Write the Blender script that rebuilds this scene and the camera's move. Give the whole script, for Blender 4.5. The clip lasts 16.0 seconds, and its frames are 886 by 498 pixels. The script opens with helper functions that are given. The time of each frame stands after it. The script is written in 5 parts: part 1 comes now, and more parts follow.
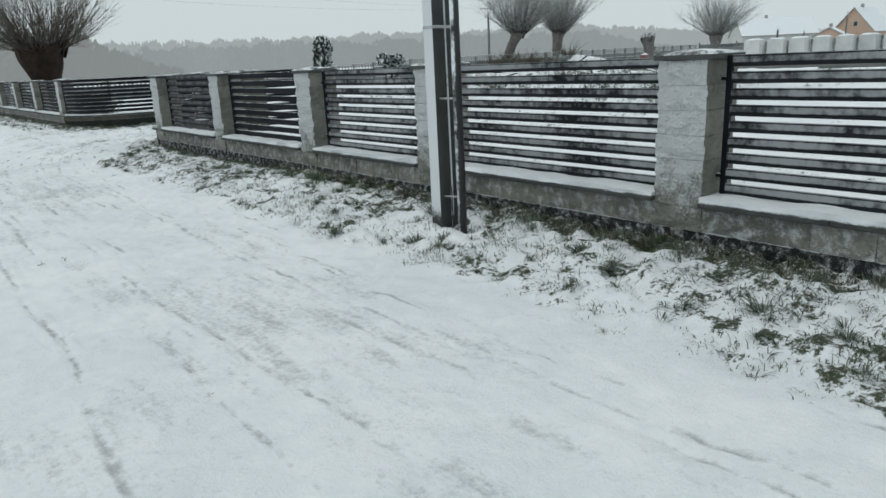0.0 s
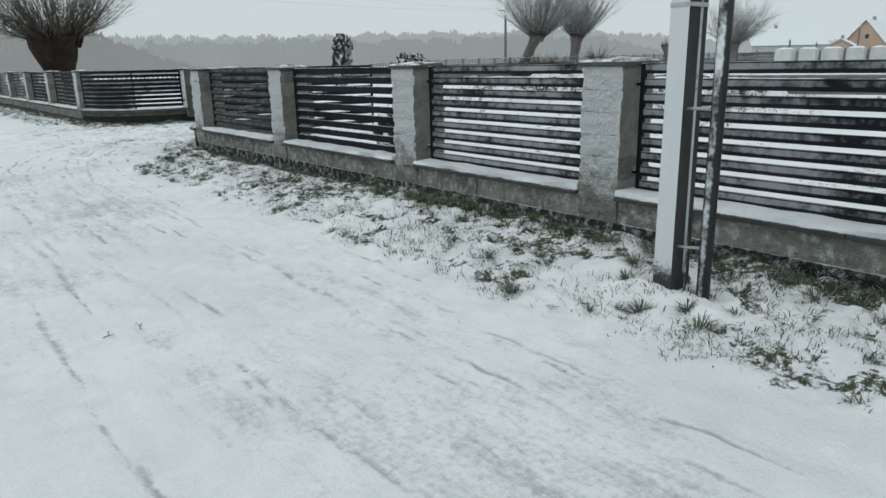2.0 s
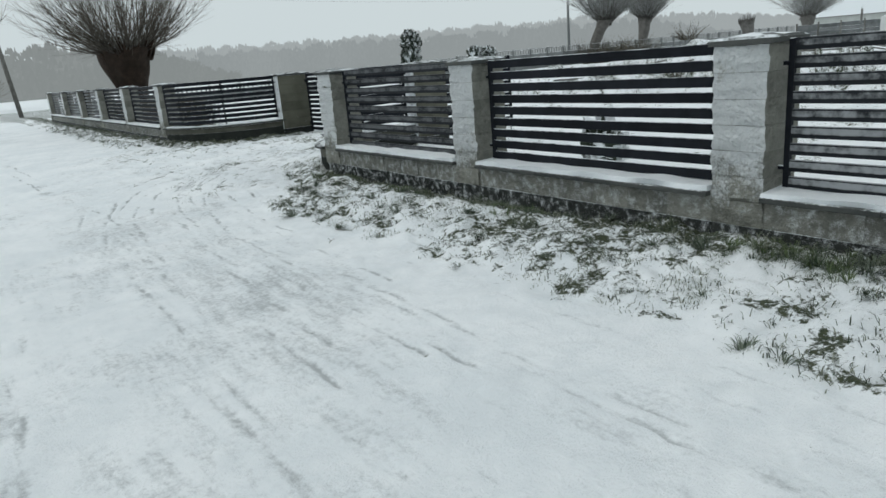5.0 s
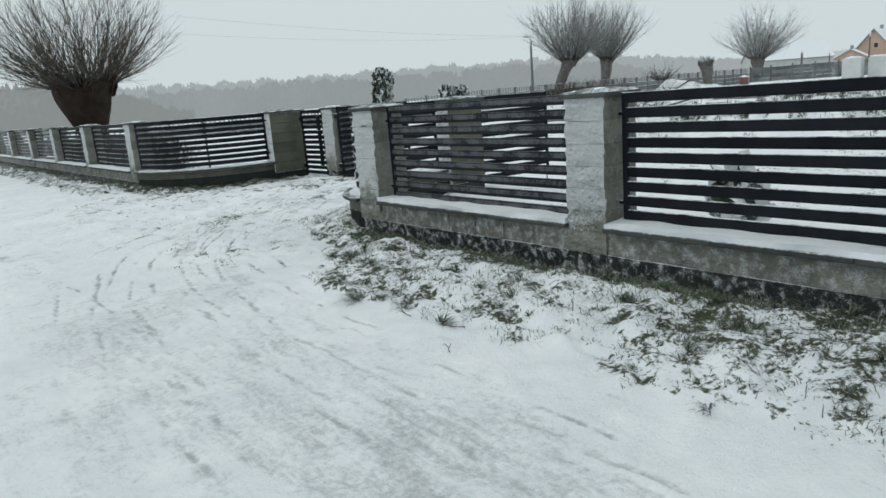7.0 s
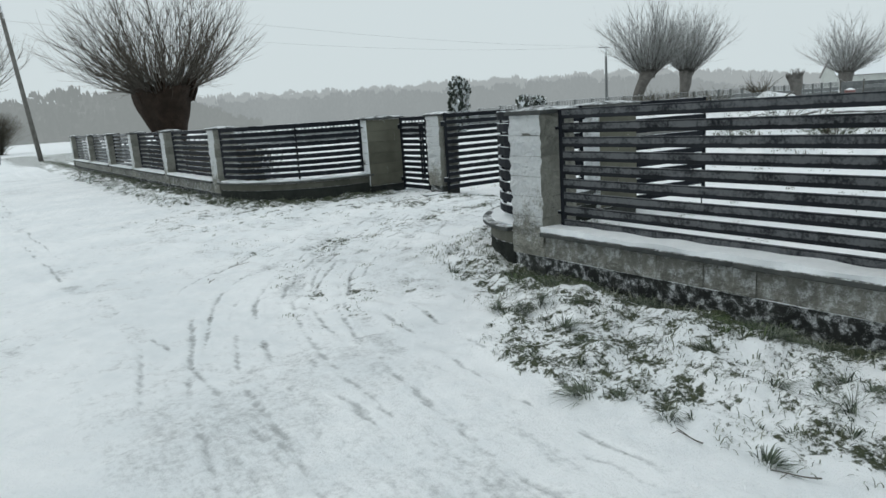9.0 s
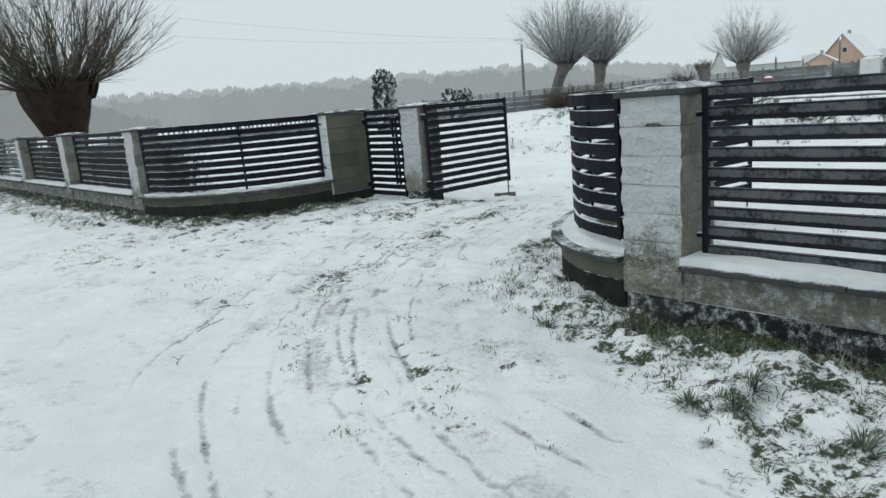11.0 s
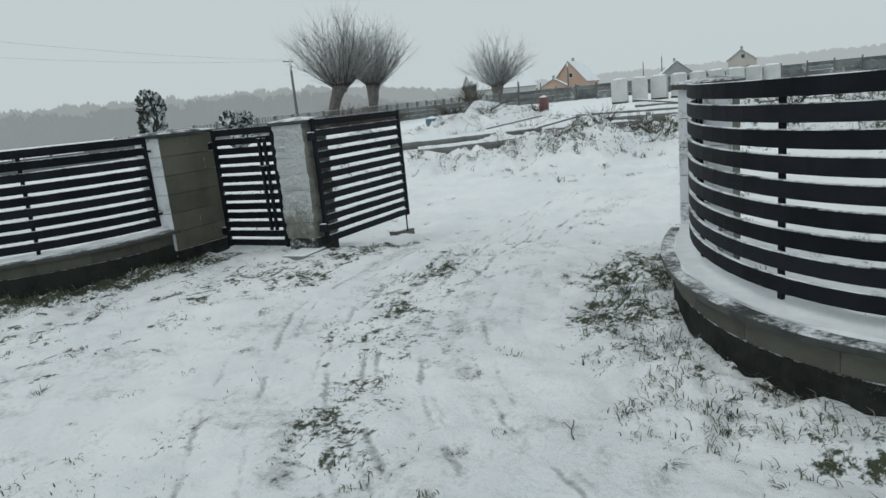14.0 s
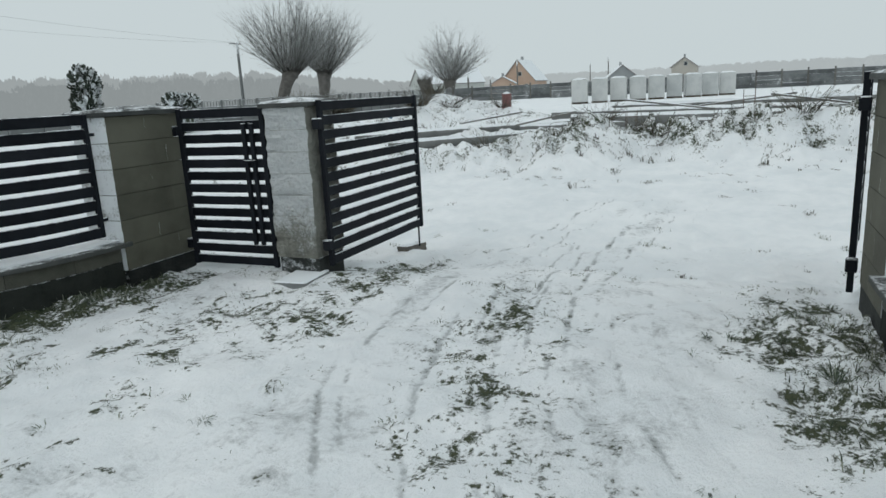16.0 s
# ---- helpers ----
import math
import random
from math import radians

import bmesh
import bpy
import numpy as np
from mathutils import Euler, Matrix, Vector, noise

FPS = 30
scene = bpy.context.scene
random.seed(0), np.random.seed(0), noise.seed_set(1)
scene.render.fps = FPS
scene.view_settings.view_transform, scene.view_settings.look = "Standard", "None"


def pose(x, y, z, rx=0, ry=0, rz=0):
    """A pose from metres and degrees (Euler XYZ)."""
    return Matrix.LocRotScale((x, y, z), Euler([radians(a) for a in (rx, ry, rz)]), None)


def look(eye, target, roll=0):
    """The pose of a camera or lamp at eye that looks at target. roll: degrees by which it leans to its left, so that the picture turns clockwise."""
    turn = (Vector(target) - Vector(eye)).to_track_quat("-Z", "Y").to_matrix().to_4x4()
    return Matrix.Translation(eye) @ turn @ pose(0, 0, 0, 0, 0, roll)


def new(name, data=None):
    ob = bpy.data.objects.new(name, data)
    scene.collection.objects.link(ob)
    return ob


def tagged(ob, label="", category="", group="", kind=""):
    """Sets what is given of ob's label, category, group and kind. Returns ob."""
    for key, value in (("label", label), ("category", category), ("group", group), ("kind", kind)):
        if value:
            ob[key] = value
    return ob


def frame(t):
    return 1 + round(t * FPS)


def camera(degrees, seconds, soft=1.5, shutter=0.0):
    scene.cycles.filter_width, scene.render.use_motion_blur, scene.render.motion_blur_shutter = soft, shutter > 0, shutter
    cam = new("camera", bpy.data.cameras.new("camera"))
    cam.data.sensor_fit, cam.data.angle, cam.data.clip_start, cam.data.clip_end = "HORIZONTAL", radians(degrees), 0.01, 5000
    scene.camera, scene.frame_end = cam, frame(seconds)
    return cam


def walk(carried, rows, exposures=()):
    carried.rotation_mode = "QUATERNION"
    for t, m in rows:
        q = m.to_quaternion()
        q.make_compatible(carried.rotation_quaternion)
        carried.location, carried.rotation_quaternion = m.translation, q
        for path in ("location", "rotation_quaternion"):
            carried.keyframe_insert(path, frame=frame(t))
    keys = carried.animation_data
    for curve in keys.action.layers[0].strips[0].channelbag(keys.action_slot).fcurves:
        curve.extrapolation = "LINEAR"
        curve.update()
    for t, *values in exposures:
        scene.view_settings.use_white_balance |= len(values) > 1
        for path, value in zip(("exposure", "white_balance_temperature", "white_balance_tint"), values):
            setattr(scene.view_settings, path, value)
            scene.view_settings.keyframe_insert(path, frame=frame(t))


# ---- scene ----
cam = camera(66.2, 16.0, 1.5)
PATH = [
    (0, (0.023, 0.338, 1.516), (1.237, 1.834, 0.98), -2.8),
    (0.5, (0.084, 0.93, 1.524), (1.238, 2.476, 0.997), -2.1),
    (1, (0.084, 1.502, 1.527), (1.296, 2.975, 0.926), -2.9),
    (1.5, (0.087, 2.117, 1.529), (1.233, 3.666, 0.993), -1.1),
    (2, (0.066, 2.66, 1.496), (1.285, 4.154, 0.965), -1.3),
    (2.5, (0.022, 3.283, 1.587), (1.106, 4.878, 1.056), -3.7),
    (3, (0.018, 3.872, 1.51), (1.118, 5.442, 0.942), -0.5),
    (3.5, (0.163, 4.459, 1.486), (1.161, 6.11, 0.959), -2.7),
    (5.8, (0.191, 7.205, 1.516), (1.329, 8.749, 0.949), -5.5),
    (6, (0.21, 7.455, 1.502), (1.275, 9.033, 0.89), -7.1),
    (6.5, (0.256, 8.04, 1.493), (1.431, 9.573, 0.975), -3.0),
    (7, (0.257, 8.557, 1.541), (1.487, 10.071, 1.1), -4.5),
    (7.5, (0.42, 9.062, 1.482), (1.654, 10.578, 1.058), -2.8),
    (8, (0.449, 9.57, 1.522), (1.794, 10.972, 1.048), -2.7),
    (8.5, (0.524, 10.141, 1.529), (1.677, 11.714, 1.084), -3.2),
    (8.7, (0.529, 10.344, 1.516), (1.624, 11.968, 1.112), -3.4),
    (10.8, (0.845, 12.764, 1.509), (2.15, 14.22, 1.089), -6.9),
    (11, (0.86, 13.007, 1.515), (2.163, 14.463, 1.088), -4.9),
    (11.5, (0.91, 13.51, 1.528), (2.365, 14.812, 1.095), -3.2),
    (12, (1.066, 14.079, 1.512), (2.476, 15.432, 1.089), -5.7),
    (12.5, (1.156, 14.634, 1.5), (2.707, 15.833, 1.105), -2.1),
    (13, (1.264, 15.159, 1.533), (2.818, 16.378, 1.214), -5.0),
    (13.5, (1.532, 15.638, 1.51), (3.129, 16.793, 1.17), -3.8),
    (14, (1.715, 16.114, 1.512), (3.435, 17.043, 1.091), -5.7),
    (14.5, (1.99, 16.536, 1.494), (3.683, 17.506, 1.051), -6.2),
    (15, (2.279, 16.97, 1.526), (4.076, 17.715, 1.061), -4.7),
    (15.5, (2.603, 17.334, 1.503), (4.354, 18.174, 1.023), -5.1),
    (16, (2.91, 17.698, 1.489), (4.698, 18.471, 1.039), -3.0),
]
walk(cam, [(t, look(eye, target, roll)) for t, eye, target, roll in PATH],
     [(0, -0.03), (3.5, -0.02), (8.5, 0.05), (11, 0.09), (12.5, 0.07), (13, -0.02), (13.5, -0.10), (14, -0.16), (15.5, -0.12), (16, -0.09)])

# ---- world and light ----
world = bpy.data.worlds.new("overcast_sky")
world.use_nodes = True
scene.world = world
wn, wl = world.node_tree.nodes, world.node_tree.links
sky = wn.new("ShaderNodeTexSky")
sky.sky_type = "NISHITA"
sky.sun_disc = False
sky.sun_elevation = radians(60)
sky.sun_rotation = radians(302)
sky.dust_density = 6.0
cloud = wn.new("ShaderNodeMix")
cloud.data_type = "RGBA"
cloud.inputs[0].default_value = 0.97
cloud.inputs[7].default_value = (5.85, 6.6, 6.8, 1)
wl.new(sky.outputs[0], cloud.inputs[6])
wl.new(cloud.outputs[2], wn["Background"].inputs[0])
wn["Background"].inputs[1].default_value = 0.105
sun = new("sun", bpy.data.lights.new("sun", "SUN"))
sun.data.energy = 0.55
sun.data.angle = radians(60)
sun.data.color = (1.0, 0.99, 0.97)
sun.matrix_world = look((-22, 14, 50), (0, 0, 0))


# ---- materials ----
def link(t, a, b):
    t.links.new(a, b)


def nz(t, scale, detail=4, rough=0.55, vec=None):
    n = t.nodes.new("ShaderNodeTexNoise")
    n.inputs["Scale"].default_value = scale
    n.inputs["Detail"].default_value = detail
    n.inputs["Roughness"].default_value = rough
    if vec:
        link(t, vec, n.inputs["Vector"])
    return n.outputs[0]


def mth(t, op, a, b=None, clamp=False):
    n = t.nodes.new("ShaderNodeMath")
    n.operation = op
    n.use_clamp = clamp
    for i, v in enumerate((a, b)):
        if v is None:
            continue
        if isinstance(v, (int, float)):
            n.inputs[i].default_value = v
        else:
            link(t, v, n.inputs[i])
    return n.outputs[0]


def rng(t, v, a, b, lo=0.0, hi=1.0):
    n = t.nodes.new("ShaderNodeMapRange")
    n.interpolation_type = "SMOOTHSTEP"
    link(t, v, n.inputs[0])
    for i, x in zip((1, 2, 3, 4), (a, b, lo, hi)):
        n.inputs[i].default_value = x
    return n.outputs[0]


def mixc(t, f, a, b):
    n = t.nodes.new("ShaderNodeMix")
    n.data_type = "RGBA"
    if isinstance(f, (int, float)):
        n.inputs[0].default_value = f
    else:
        link(t, f, n.inputs[0])
    for i, v in ((6, a), (7, b)):
        if isinstance(v, tuple):
            n.inputs[i].default_value = (*v, 1)
        else:
            link(t, v, n.inputs[i])
    return n.outputs[2]


SNOW = (0.80, 0.835, 0.86)


def mat(name, c1, c2, scale=6, rough=0.8, bump=0.3, fine=70, metal=0.0, up=0.0, west=0.0, patch=5.0, zlo=None, island=False, band=False, veil=1.0, spec=0.5, deep=0.012):
    """Two-tone noise material; up and west: how much snow lies on faces that look up, or is blown on faces that look to -x."""
    m = bpy.data.materials.new(name)
    m.use_nodes = True
    t = m.node_tree
    p = t.nodes["Principled BSDF"]
    p.inputs["Specular IOR Level"].default_value = spec
    geo = t.nodes.new("ShaderNodeNewGeometry")
    pos = geo.outputs["Position"]
    info = t.nodes.new("ShaderNodeObjectInfo")
    big = nz(t, scale, 5, 0.6, pos)
    small = nz(t, fine, 4, 0.6, pos)
    f = mth(t, "ADD", mth(t, "MULTIPLY", big, 0.75), mth(t, "MULTIPLY", small, 0.35))
    rnd = geo.outputs["Random Per Island"] if island else info.outputs["Random"]
    f = mth(t, "ADD", f, mth(t, "MULTIPLY", mth(t, "SUBTRACT", rnd, 0.5), 0.55 if island else 0.25))
    col = mixc(t, rng(t, f, 0.3, 0.8), c1, c2)
    rg = rng(t, small, 0.3, 0.7, max(rough - 0.12, 0.05), min(rough + 0.1, 1))
    if up or west:
        sep = t.nodes.new("ShaderNodeSeparateXYZ")
        link(t, geo.outputs["Normal"], sep.inputs[0])
        sp = t.nodes.new("ShaderNodeSeparateXYZ")
        link(t, pos, sp.inputs[0])
        spots = mth(t, "ADD", mth(t, "MULTIPLY", nz(t, patch, 5, 0.6, pos), 0.7), mth(t, "MULTIPLY", nz(t, patch * 9, 4, 0.65, pos), 0.45))
        a = mth(t, "MULTIPLY", rng(t, sep.outputs[2], 0.25, 0.8), up)
        b = mth(t, "MULTIPLY", rng(t, mth(t, "MULTIPLY", sep.outputs[0], -1.0), 0.35, 0.9), west)
        if zlo:
            b = mth(t, "MULTIPLY", b, rng(t, sp.outputs[2], zlo[0], zlo[1], 0.45, 1.0))
        if band:
            tc = t.nodes.new("ShaderNodeTexCoord")
            sg = t.nodes.new("ShaderNodeSeparateXYZ")
            link(t, tc.outputs["Generated"], sg.inputs[0])
            zz = sg.outputs[2]
            b = mth(t, "MULTIPLY", b, mth(t, "MULTIPLY", rng(t, zz, 0.10, 0.42), rng(t, zz, 0.8, 0.97, 1.0, 0.2)))
        amount = mth(t, "MAXIMUM", a, b)
        mask = rng(t, mth(t, "ADD", spots, amount), 0.98, 1.22)
        if veil < 1:
            mask = mth(t, "MULTIPLY", mask, veil)
        col = mixc(t, mask, col, SNOW)
        rg = mth(t, "MAXIMUM", rg, mth(t, "MULTIPLY", mask, 0.85))
        if metal:
            link(t, mth(t, "MULTIPLY", mth(t, "SUBTRACT", 1.0, mask), metal), p.inputs["Metallic"])
    elif metal:
        p.inputs["Metallic"].default_value = metal
    link(t, col, p.inputs["Base Color"])
    link(t, rg, p.inputs["Roughness"])
    if bump:
        bn = t.nodes.new("ShaderNodeBump")
        bn.inputs["Strength"].default_value = bump
        bn.inputs["Distance"].default_value = deep
        link(t, mth(t, "ADD", small, mth(t, "MULTIPLY", big, 0.6)), bn.inputs["Height"])
        link(t, bn.outputs[0], p.inputs["Normal"])
    return m


M_SNOW = mat("snow", (0.74, 0.775, 0.80), (0.86, 0.885, 0.90), 9, 0.75, 0.5, 90)
M_BLOCK = mat("split_face_concrete", (0.17, 0.172, 0.15), (0.33, 0.33, 0.29), 7, 0.9, 1.0, 26, up=0.35, west=0.71, patch=6, zlo=(0.0, 0.95), veil=0.68, deep=0.06)
M_BASE = mat("rough_base_block", (0.15, 0.152, 0.135), (0.30, 0.30, 0.265), 6, 0.9, 1.0, 26, up=0.5, west=0.44, patch=13, veil=0.7, deep=0.04)
M_CURVE = mat("clean_curved_block", (0.068, 0.069, 0.055), (0.125, 0.125, 0.102), 4, 0.88, 0.6, 80, up=0.7, west=0.16, patch=10)
M_SMOOTH = mat("smooth_concrete_block", (0.072, 0.072, 0.054), (0.132, 0.131, 0.10), 3, 0.88, 0.5, 80, up=0.2, west=0.62, patch=6)
M_FOUND = mat("dark_foundation", (0.014, 0.016, 0.016), (0.05, 0.054, 0.05), 8, 0.9, 0.9, 55, up=0.62, west=0.42, patch=16, spec=0.3)
M_FOUND_BARE = mat("dark_damp_foundation", (0.010, 0.012, 0.011), (0.036, 0.04, 0.036), 6, 0.95, 0.9, 45, up=0.5, west=0.3, patch=16, spec=0.12)
M_CAP = mat("dark_slab", (0.03, 0.034, 0.034), (0.075, 0.08, 0.075), 8, 0.8, 0.4, 70, up=0.5, west=0.2, patch=5)
M_STEEL = mat("anthracite_steel", (0.006, 0.0075, 0.0105), (0.017, 0.0195, 0.025), 4, 0.65, 0.06, 120, up=0.6, west=0.2, patch=4, spec=0.11)
M_STEEL_DUSTED = mat("anthracite_steel_dusted_with_snow", (0.007, 0.0085, 0.011), (0.017, 0.0195, 0.024), 4, 0.6, 0.06, 120, spec=0.16, up=0.6, west=0.56, patch=5, band=True, veil=0.12)
M_STEEL_SNOWED = mat("anthracite_steel_with_blown_snow", (0.007, 0.0085, 0.011), (0.017, 0.0195, 0.024), 4, 0.6, 0.06, 120, spec=0.16, up=0.6, west=0.56, patch=1.3, band=True, veil=0.36)
M_CONC = mat("weathered_concrete", (0.022, 0.025, 0.024), (0.06, 0.063, 0.06), 3, 0.9, 0.4, 60, up=0.95, west=0.78, patch=5, zlo=(0.1, 0.35), veil=0.78)
M_GREYCONC = mat("fence_concrete", (0.13, 0.14, 0.14), (0.22, 0.23, 0.23), 1.0, 0.9, 0.3, 20, up=0.9, west=0.2, patch=2)
M_POLE = mat("damp_concrete_pole", (0.10, 0.105, 0.10), (0.19, 0.195, 0.19), 2.0, 0.9, 0.4, 30, up=0.7, west=0.3, patch=2)
M_PIPE = mat("dark_conduit", (0.012, 0.013, 0.014), (0.03, 0.03, 0.03), 5, 0.5, 0.1, 60, up=0.4, west=0.55, patch=3)
M_GALV = mat("galvanised_strap", (0.35, 0.36, 0.37), (0.5, 0.5, 0.5), 10, 0.5, 0.1, 60, metal=0.6)
M_BARK = mat("willow_bark", (0.022, 0.016, 0.012), (0.062, 0.042, 0.032), 3, 0.95, 1.0, 18, up=0.2, patch=4, deep=0.05, spec=0.2)
M_SHOOT = mat("willow_shoots", (0.045, 0.04, 0.033), (0.13, 0.118, 0.10), 4, 0.9, 0, 30, up=0.15, patch=3, island=True)
M_GREEN = mat("green_grass", (0.028, 0.052, 0.018), (0.13, 0.17, 0.08), 2, 0.9, 0, 30, island=True)
M_TUFT = mat("dark_grass_tuft", (0.024, 0.040, 0.024), (0.19, 0.22, 0.17), 2, 0.9, 0, 30, island=True)
M_TWIG = mat("bare_twigs", (0.05, 0.042, 0.034), (0.13, 0.115, 0.095), 4, 0.9, 0, 30, island=True)
# frosted tones of far trees, lightened further to carry the haze
M_TWIG_FROST_HAZE = mat("frosted_twigs", (0.22, 0.225, 0.22), (0.42, 0.43, 0.425), 2, 0.9, 0, 30, island=True)
M_BARK_FROST_HAZE = mat("frosted_bark", (0.075, 0.07, 0.064), (0.16, 0.152, 0.142), 3, 0.95, 0.6, 20, up=0.3, west=0.2, patch=3)
M_THUJA = mat("thuja_foliage", (0.02, 0.028, 0.02), (0.06, 0.075, 0.055), 4, 0.9, 0.3, 30, up=0.85, west=0.64, patch=3, island=True)
M_GRASS = mat("winter_grass", (0.022, 0.038, 0.018), (0.27, 0.285, 0.225), 3, 0.9, 0, 30, island=True)
M_WEED = mat("dead_weeds", (0.035, 0.033, 0.025), (0.12, 0.105, 0.075), 3, 0.95, 0, 30, island=True)


def haze_glow_mat(name, c1, c2, scale):
    """A glowing backdrop tone, with the mist of far distance put into its colour."""
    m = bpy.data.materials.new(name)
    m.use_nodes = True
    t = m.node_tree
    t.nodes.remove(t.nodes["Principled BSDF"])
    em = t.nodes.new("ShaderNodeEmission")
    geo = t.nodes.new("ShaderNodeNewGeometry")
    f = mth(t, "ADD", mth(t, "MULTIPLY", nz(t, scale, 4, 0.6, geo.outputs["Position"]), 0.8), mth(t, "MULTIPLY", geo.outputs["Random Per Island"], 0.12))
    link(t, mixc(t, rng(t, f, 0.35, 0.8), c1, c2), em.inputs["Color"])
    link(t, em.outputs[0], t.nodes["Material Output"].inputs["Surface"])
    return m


M_WOODS = haze_glow_mat("misty_woods", (0.275, 0.305, 0.310), (0.325, 0.357, 0.363), 0.012)
M_WOODS_BACK = haze_glow_mat("pale_misty_woods", (0.345, 0.38, 0.387), (0.385, 0.42, 0.428), 0.012)
M_HILL = haze_glow_mat("misty_hill", (0.43, 0.475, 0.485), (0.49, 0.535, 0.545), 0.01)
M_FOIL = mat("white_wrapped_blocks", (0.44, 0.46, 0.46), (0.60, 0.61, 0.60), 1.5, 0.45, 0.4, 14, up=0.9, west=0.2, patch=2)
M_PALLETGAP = mat("pallet_wood", (0.09, 0.075, 0.055), (0.18, 0.15, 0.11), 4, 0.9, 0.4, 40)
M_TIMBER = mat("weathered_timber", (0.085, 0.082, 0.075), (0.19, 0.185, 0.17), 4, 0.9, 0.5, 40, up=0.95, west=0.3, patch=3)
# board tones lightened so the colour holds the mist in between
M_DARKFENCE = mat("dark_board_fence", (0.075, 0.082, 0.084), (0.20, 0.212, 0.215), 0.9, 0.9, 0.3, 5, up=0.8, west=0.36, patch=1.1)
# orange and cream walls are paled, with distance haze in the colour
M_ORANGE = mat("orange_render", (0.46, 0.33, 0.25), (0.54, 0.40, 0.32), 0.3, 0.9, 0.1, 4)
M_CREAM = mat("cream_render", (0.40, 0.375, 0.335), (0.48, 0.455, 0.41), 0.3, 0.9, 0.1, 4)
M_PALE = mat("pale_render", (0.42, 0.44, 0.42), (0.54, 0.56, 0.54), 0.3, 0.9, 0.1, 4)
M_BARN = mat("grey_boards", (0.26, 0.275, 0.28), (0.34, 0.355, 0.36), 0.3, 0.9, 0.1, 4)
# roof tone lifted for the haze, apart from its snow
M_ROOF = mat("snowy_roof", (0.24, 0.23, 0.23), (0.36, 0.345, 0.34), 0.4, 0.9, 0.2, 6, up=0.85, patch=0.4)
M_GLASS = mat("dark_window", (0.03, 0.035, 0.04), (0.06, 0.07, 0.08), 1, 0.15, 0, 10)
M_BLUE = mat("blue_plastic", (0.05, 0.12, 0.17), (0.10, 0.18, 0.24), 4, 0.5, 0.1, 40, up=0.8, patch=3)
M_RED = mat("red_plastic", (0.12, 0.05, 0.05), (0.20, 0.09, 0.085), 4, 0.5, 0.1, 40, up=0.8, patch=3)
M_BRICK = mat("old_brick", (0.08, 0.075, 0.065), (0.17, 0.155, 0.135), 9, 0.9, 0.6, 60, up=0.6, west=0.3, patch=9)
M_RUST = mat("rusty_bar", (0.07, 0.045, 0.035), (0.14, 0.09, 0.07), 8, 0.9, 0.2, 50)


def ground_material():
    m = bpy.data.materials.new("snowy_ground")
    m.use_nodes = True
    t = m.node_tree
    p = t.nodes["Principled BSDF"]
    geo = t.nodes.new("ShaderNodeNewGeometry")
    pos = geo.outputs["Position"]
    thin = t.nodes.new("ShaderNodeAttribute")
    thin.attribute_name = "thin_snow"
    rut = t.nodes.new("ShaderNodeAttribute")
    rut.attribute_name = "packed"
    mp = t.nodes.new("ShaderNodeMapping")
    mp.inputs["Scale"].default_value = (1.0, 0.22, 1.0)
    link(t, pos, mp.inputs["Vector"])
    streak = mth(t, "ADD", mth(t, "MULTIPLY", nz(t, 7, 5, 0.65, mp.outputs[0]), 0.6), mth(t, "MULTIPLY", nz(t, 24, 4, 0.65, mp.outputs[0]), 0.4))
    sxyz = t.nodes.new("ShaderNodeSeparateXYZ")
    link(t, pos, sxyz.inputs[0])
    n1, n2, n3, n4 = nz(t, 0.9, 4, 0.55, pos), nz(t, 5.5, 6, 0.65, pos), nz(t, 26, 5, 0.7, pos), nz(t, 120, 3, 0.6, pos)
    snow = mixc(t, rng(t, mth(t, "ADD", mth(t, "MULTIPLY", n1, 0.6), mth(t, "MULTIPLY", n2, 0.4)), 0.35, 0.65), (0.82, 0.852, 0.875), (0.94, 0.957, 0.97))
    inlet = rng(t, sxyz.outputs[1], 12.5, 15.5)
    lane = mth(t, "ADD", mth(t, "MULTIPLY", streak, mth(t, "SUBTRACT", 1.0, inlet)), mth(t, "MULTIPLY", n2, inlet))
    grain = mth(t, "ADD", mth(t, "MULTIPLY", n3, 0.4), mth(t, "MULTIPLY", lane, 0.6))
    # grey of packed snow and road, with rut shading put into the colour
    grit_shade = rng(t, mth(t, "ADD", grain, mth(t, "MULTIPLY", rut.outputs[2], 0.42)), 0.60, 0.86)
    snow = mixc(t, mth(t, "MULTIPLY", grit_shade, 0.8), snow, (0.36, 0.38, 0.39))
    earth = mixc(t, rng(t, n3, 0.35, 0.65), (0.018, 0.030, 0.015), (0.075, 0.085, 0.05))
    n5 = nz(t, 60, 4, 0.7, pos)
    v = mth(t, "ADD", mth(t, "MULTIPLY", n2, 0.75), mth(t, "ADD", mth(t, "MULTIPLY", n3, 0.75), mth(t, "MULTIPLY", n5, 0.28)))
    v = mth(t, "ADD", v, mth(t, "MULTIPLY", thin.outputs[2], 0.95))
    bare = rng(t, v, 1.16, 1.29)
    link(t, mixc(t, bare, snow, earth), p.inputs["Base Color"])
    p.inputs["Roughness"].default_value = 0.8
    p.inputs["Specular IOR Level"].default_value = 0.25
    bn = t.nodes.new("ShaderNodeBump")
    bn.inputs["Strength"].default_value = 0.9
    bn.inputs["Distance"].default_value = 0.026
    h = mth(t, "ADD", mth(t, "MULTIPLY", n3, 0.75), mth(t, "MULTIPLY", n5, 0.3))
    h = mth(t, "ADD", h, mth(t, "MULTIPLY", n4, 0.12))
    link(t, mth(t, "ADD", h, mth(t, "MULTIPLY", bare, -0.35)), bn.inputs["Height"])
    link(t, bn.outputs[0], p.inputs["Normal"])
